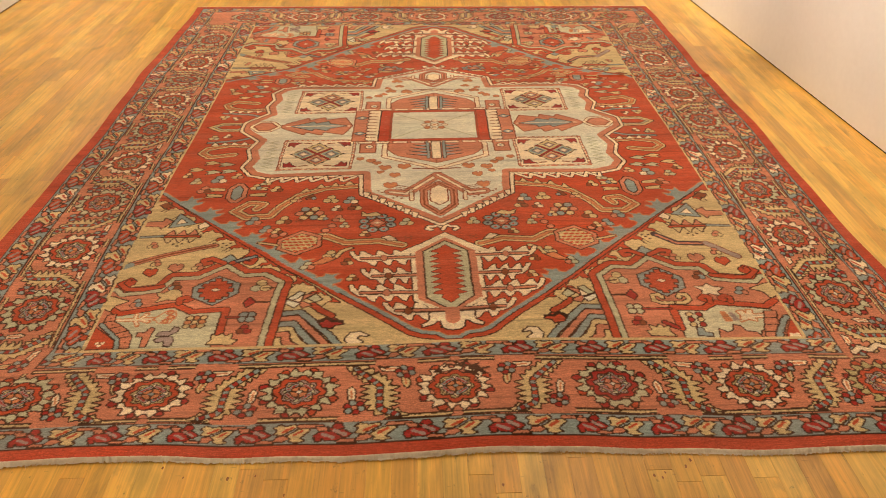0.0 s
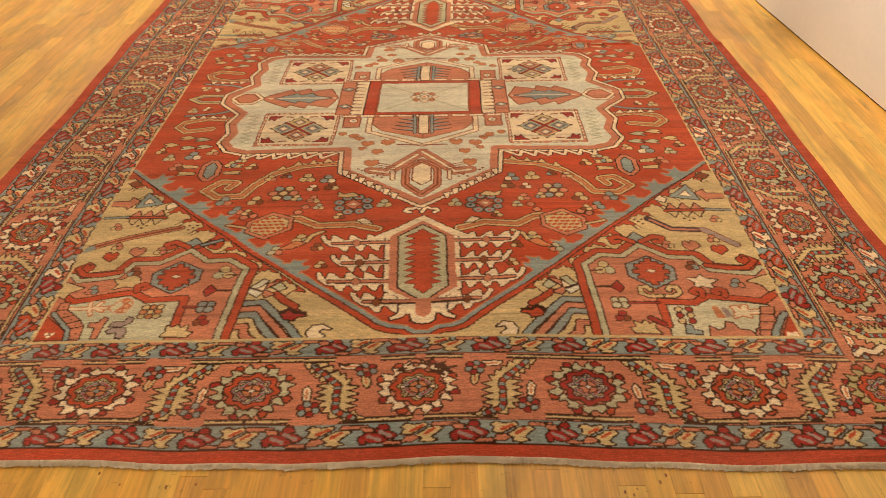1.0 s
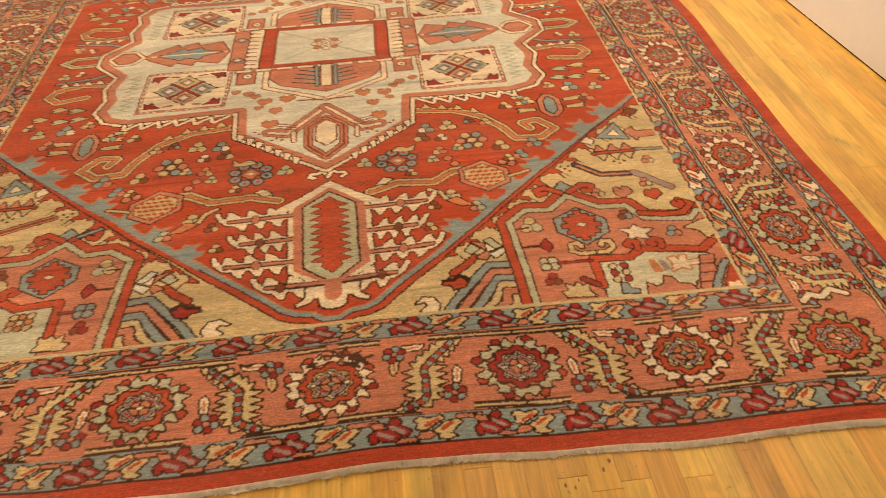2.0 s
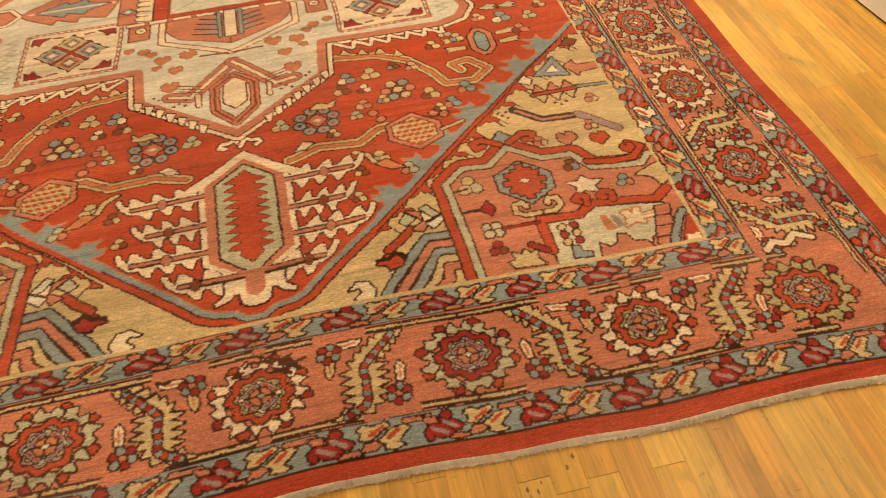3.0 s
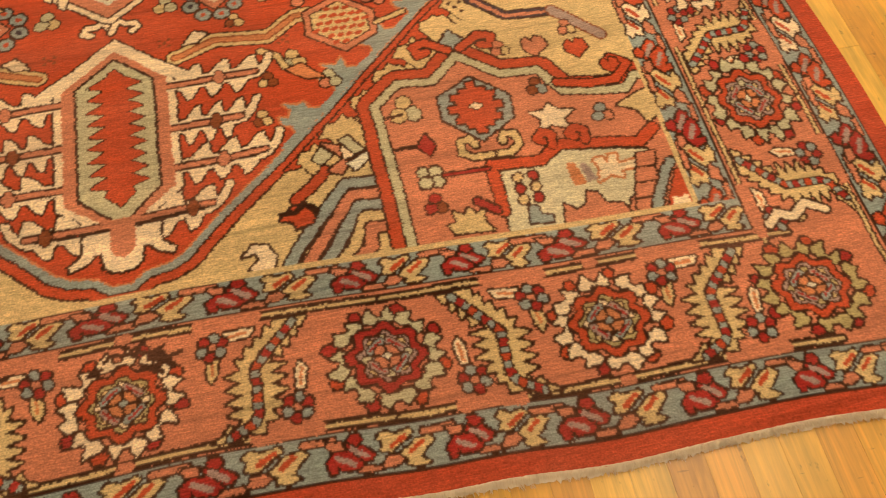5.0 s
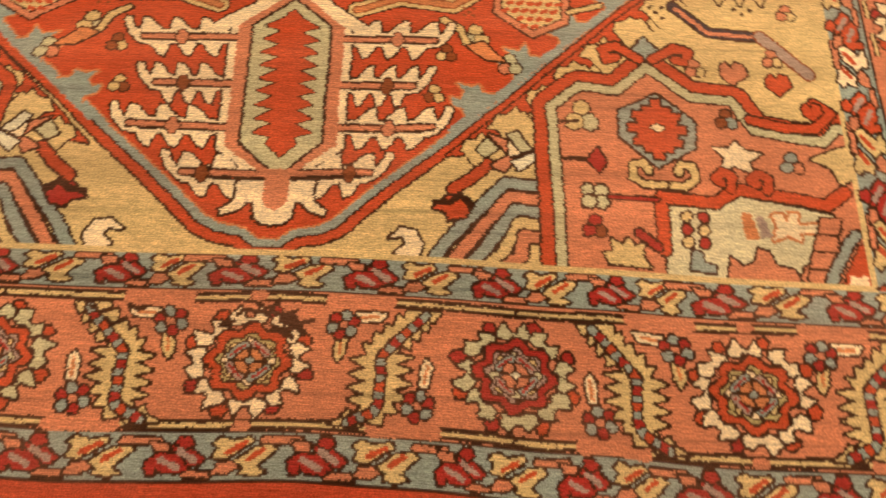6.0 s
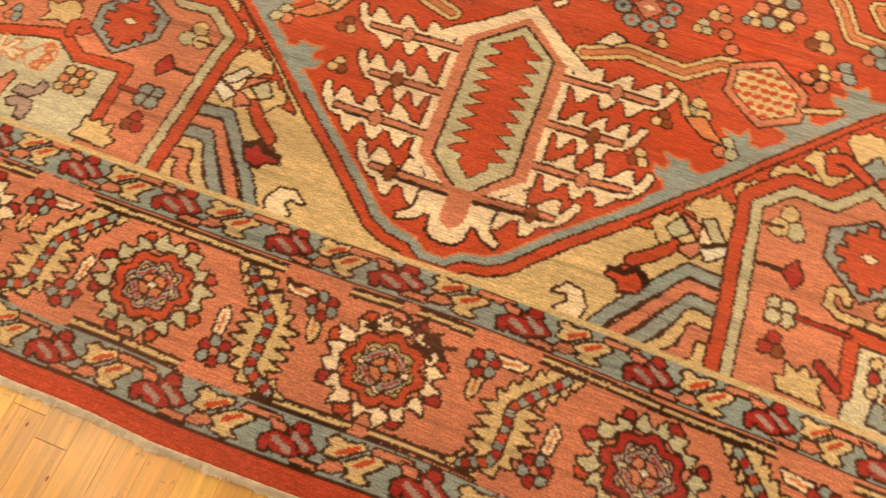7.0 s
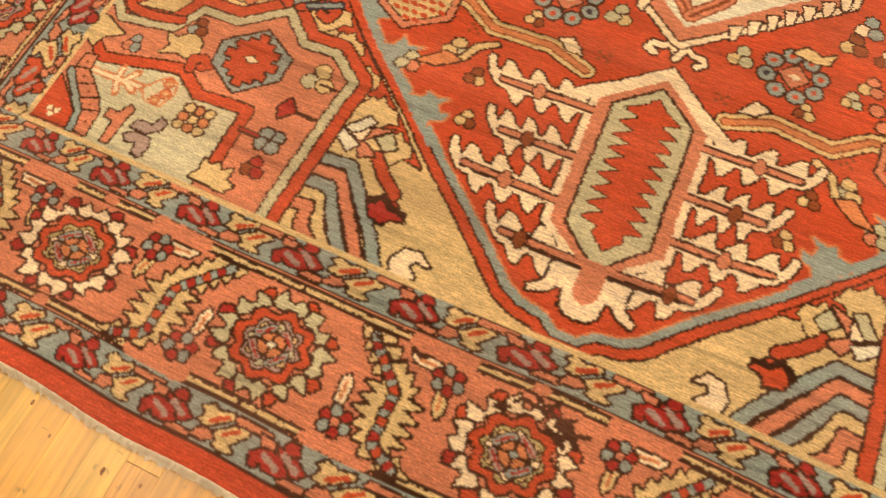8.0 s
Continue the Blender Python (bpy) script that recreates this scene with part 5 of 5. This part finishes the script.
def fringe(base, far):
    """The cotton warp ends: a flat braid and a row of short worn threads."""
    rng = random.Random(5 + far)
    bm = bmesh.new()
    v0, out = (LONG, 1) if far else (0.0, -1)
    n = 700
    rows = []
    for k in range(n + 1):
        x = -HALF + 2 * HALF * k / n
        wob = 0.45 * noise.noise((x * 0.22, 3.1 + far, 0)) + 0.4 * noise.noise((x * 1.1, 7.0, far)) + rng.gauss(0, 0.16)
        row = []
        for d, z in ((-0.15 + rng.gauss(0, 0.03), 1.04), (0.2, 0.9 + rng.gauss(0, 0.05)), (0.42, 0.5 + rng.gauss(0, 0.06)), (1.0 + wob, 0.34)):
            p, q, zz = lie(x, v0)
            row.append(bm.verts.new((p, q + out * d / 100, float(zz) * z + 0.0004)))
        rows.append(row)
    for a, b in zip(rows, rows[1:]):
        for k in range(3):
            f = bm.faces.new((a[k], b[k], b[k + 1], a[k + 1]) if far else (b[k], a[k], a[k + 1], b[k + 1]))
            f.smooth = True
    # small tufts of three to seven threads, each tuft leaning its own way
    for k in range(1500):
        x = rng.uniform(-HALF, HALF)
        lean, reach = rng.gauss(0, 0.55), rng.uniform(0.4, 1.0) * (1.5 if rng.random() < 0.1 else 1)
        for _ in range(rng.randint(3, 7)):
            p, q, z = (float(c) for c in lie(min(HALF, max(-HALF, x + rng.gauss(0, 0.16))), v0))
            d0, long = rng.uniform(-0.001, 0.006), reach * rng.uniform(0.006, 0.01)
            turn = lean + rng.gauss(0, 0.22)
            a = Vector((p, q + out * d0, z * max(0.5, 1.06 - 130 * max(d0, 0)) * rng.uniform(0.9, 1.1)))
            b = a + Vector((math.sin(turn), out * math.cos(turn), 0)) * long
            b.z = max(0.001, a.z - rng.uniform(0.0, 0.003) + (0.005 if rng.random() < 0.12 else 0))
            w = Vector((math.cos(turn), -out * math.sin(turn), 0)) * rng.uniform(0.0005, 0.0009)
            up = Vector((0, 0, 0.0012))
            quad = [bm.verts.new(c) for c in (a - w, a + up, a + w, b - w * 0.5, b + up * 0.5, b + w * 0.5)]
            bm.faces.new((quad[0], quad[1], quad[4], quad[3]))
            bm.faces.new((quad[1], quad[2], quad[5], quad[4]))
            bm.faces.new((quad[3], quad[4], quad[5]))
    tagged(part("fringe", bm, COTTON, base, "short worn off-white cotton fringe"), kind="stuff")


rug()


# ---------------------------------------------------------------- strip floor, last
# ends of boards just before the rug, by row
JOINTS = {-3: -0.062, -2: -0.097, -1: -0.083, 1: -0.092, 0: -0.16, -18: -0.056, -9: -0.112, -26: -0.034, 4: -0.21, 8: -0.14, 13: 0.637, 14: 0.508, 17: 0.798}


def strip_floor():
    rng = random.Random(11)
    wide, gap = 0.0572, 0.00028
    bm = bmesh.new()
    box(bm, X0 - 0.12, X1 + 0.12, Y0 - 0.12, Y1 + 0.12, -0.06, -0.004)
    floor = tagged(part("floor", bm, SEAM), "honey-coloured varnished strip wood floor with narrow boards", "floor", kind="structure")
    joined = bmesh.new()
    shared = {}
    x = 0.627 - 58 * wide
    while x < X1 - 0.004:
        x2 = min(x + wide, X1 - 0.001)
        y = Y0 - rng.random() * 0.9
        while y < Y1:
            long = rng.choice((0.32, 0.41, 0.52, 0.66, 0.78, 0.93, 1.1, 1.35))
            end = JOINTS.get(round((x - 0.627) / wide))
            if end is not None and y + 0.05 < end < y + long + 0.3:
                long = round(end - y, 4)
            near = y < 0.05 and y + long > -0.62 and x > -1.5
            side = x > 1.3 and y < 3.2 and y + long > 0.1
            if (near or side) and x2 - x > 0.05:
                if long not in shared:
                    b = bmesh.new()
                    box(b, gap / 2, wide - gap / 2, gap / 2, long - 0.0007, -0.003, 0.0, 0.0002)
                    me = bpy.data.meshes.new("board")
                    b.to_mesh(me)
                    b.free()
                    me.materials.append(BOARD)
                    shared[long] = me
                ob = new("board", shared[long])
                ob.location = (x, y, rng.uniform(-0.0003, 0.0))
                ob.parent = floor
            else:
                ya, yb = max(y, Y0), min(y + long, Y1)
                if yb - ya > 0.02:
                    box(joined, x + gap / 2, x2 - gap / 2, ya + gap / 2, yb - gap / 2, -0.003, rng.uniform(-0.0002, 0.0), 0.0003)
            y += long
        x += wide
    # small dark knots in the boards beside the rug
    for x, y, long in ((0.13, -0.09, 0.006), (-0.636, -0.013, 0.006), (-0.582, -0.042, 0.004), (-0.482, -0.05, 0.007), (-0.421, -0.045, 0.005), (0.468, -0.078, 0.006), (0.494, -0.07, 0.004), (0.485, -0.085, 0.005), (0.545, -0.055, 0.006), (-0.35, -0.1, 0.005), (0.56, -0.037, 0.007)):
        b = bmesh.new()
        ring = [(0.62 * math.cos(a) * rng.uniform(0.7, 1.2), 1.2 * math.sin(a) * rng.uniform(0.75, 1.2)) for a in np.arange(14) * math.tau / 14]
        b.faces.new([b.verts.new((x + p * long * 0.7, y + q * long * 0.7, 0.0003)) for p, q in ring])
        part("knot", b, KNOT, floor)
    tagged(part("boards", joined, BOARDS_FAR, floor, "honey-coloured narrow floor boards"), kind="stuff")


strip_floor()
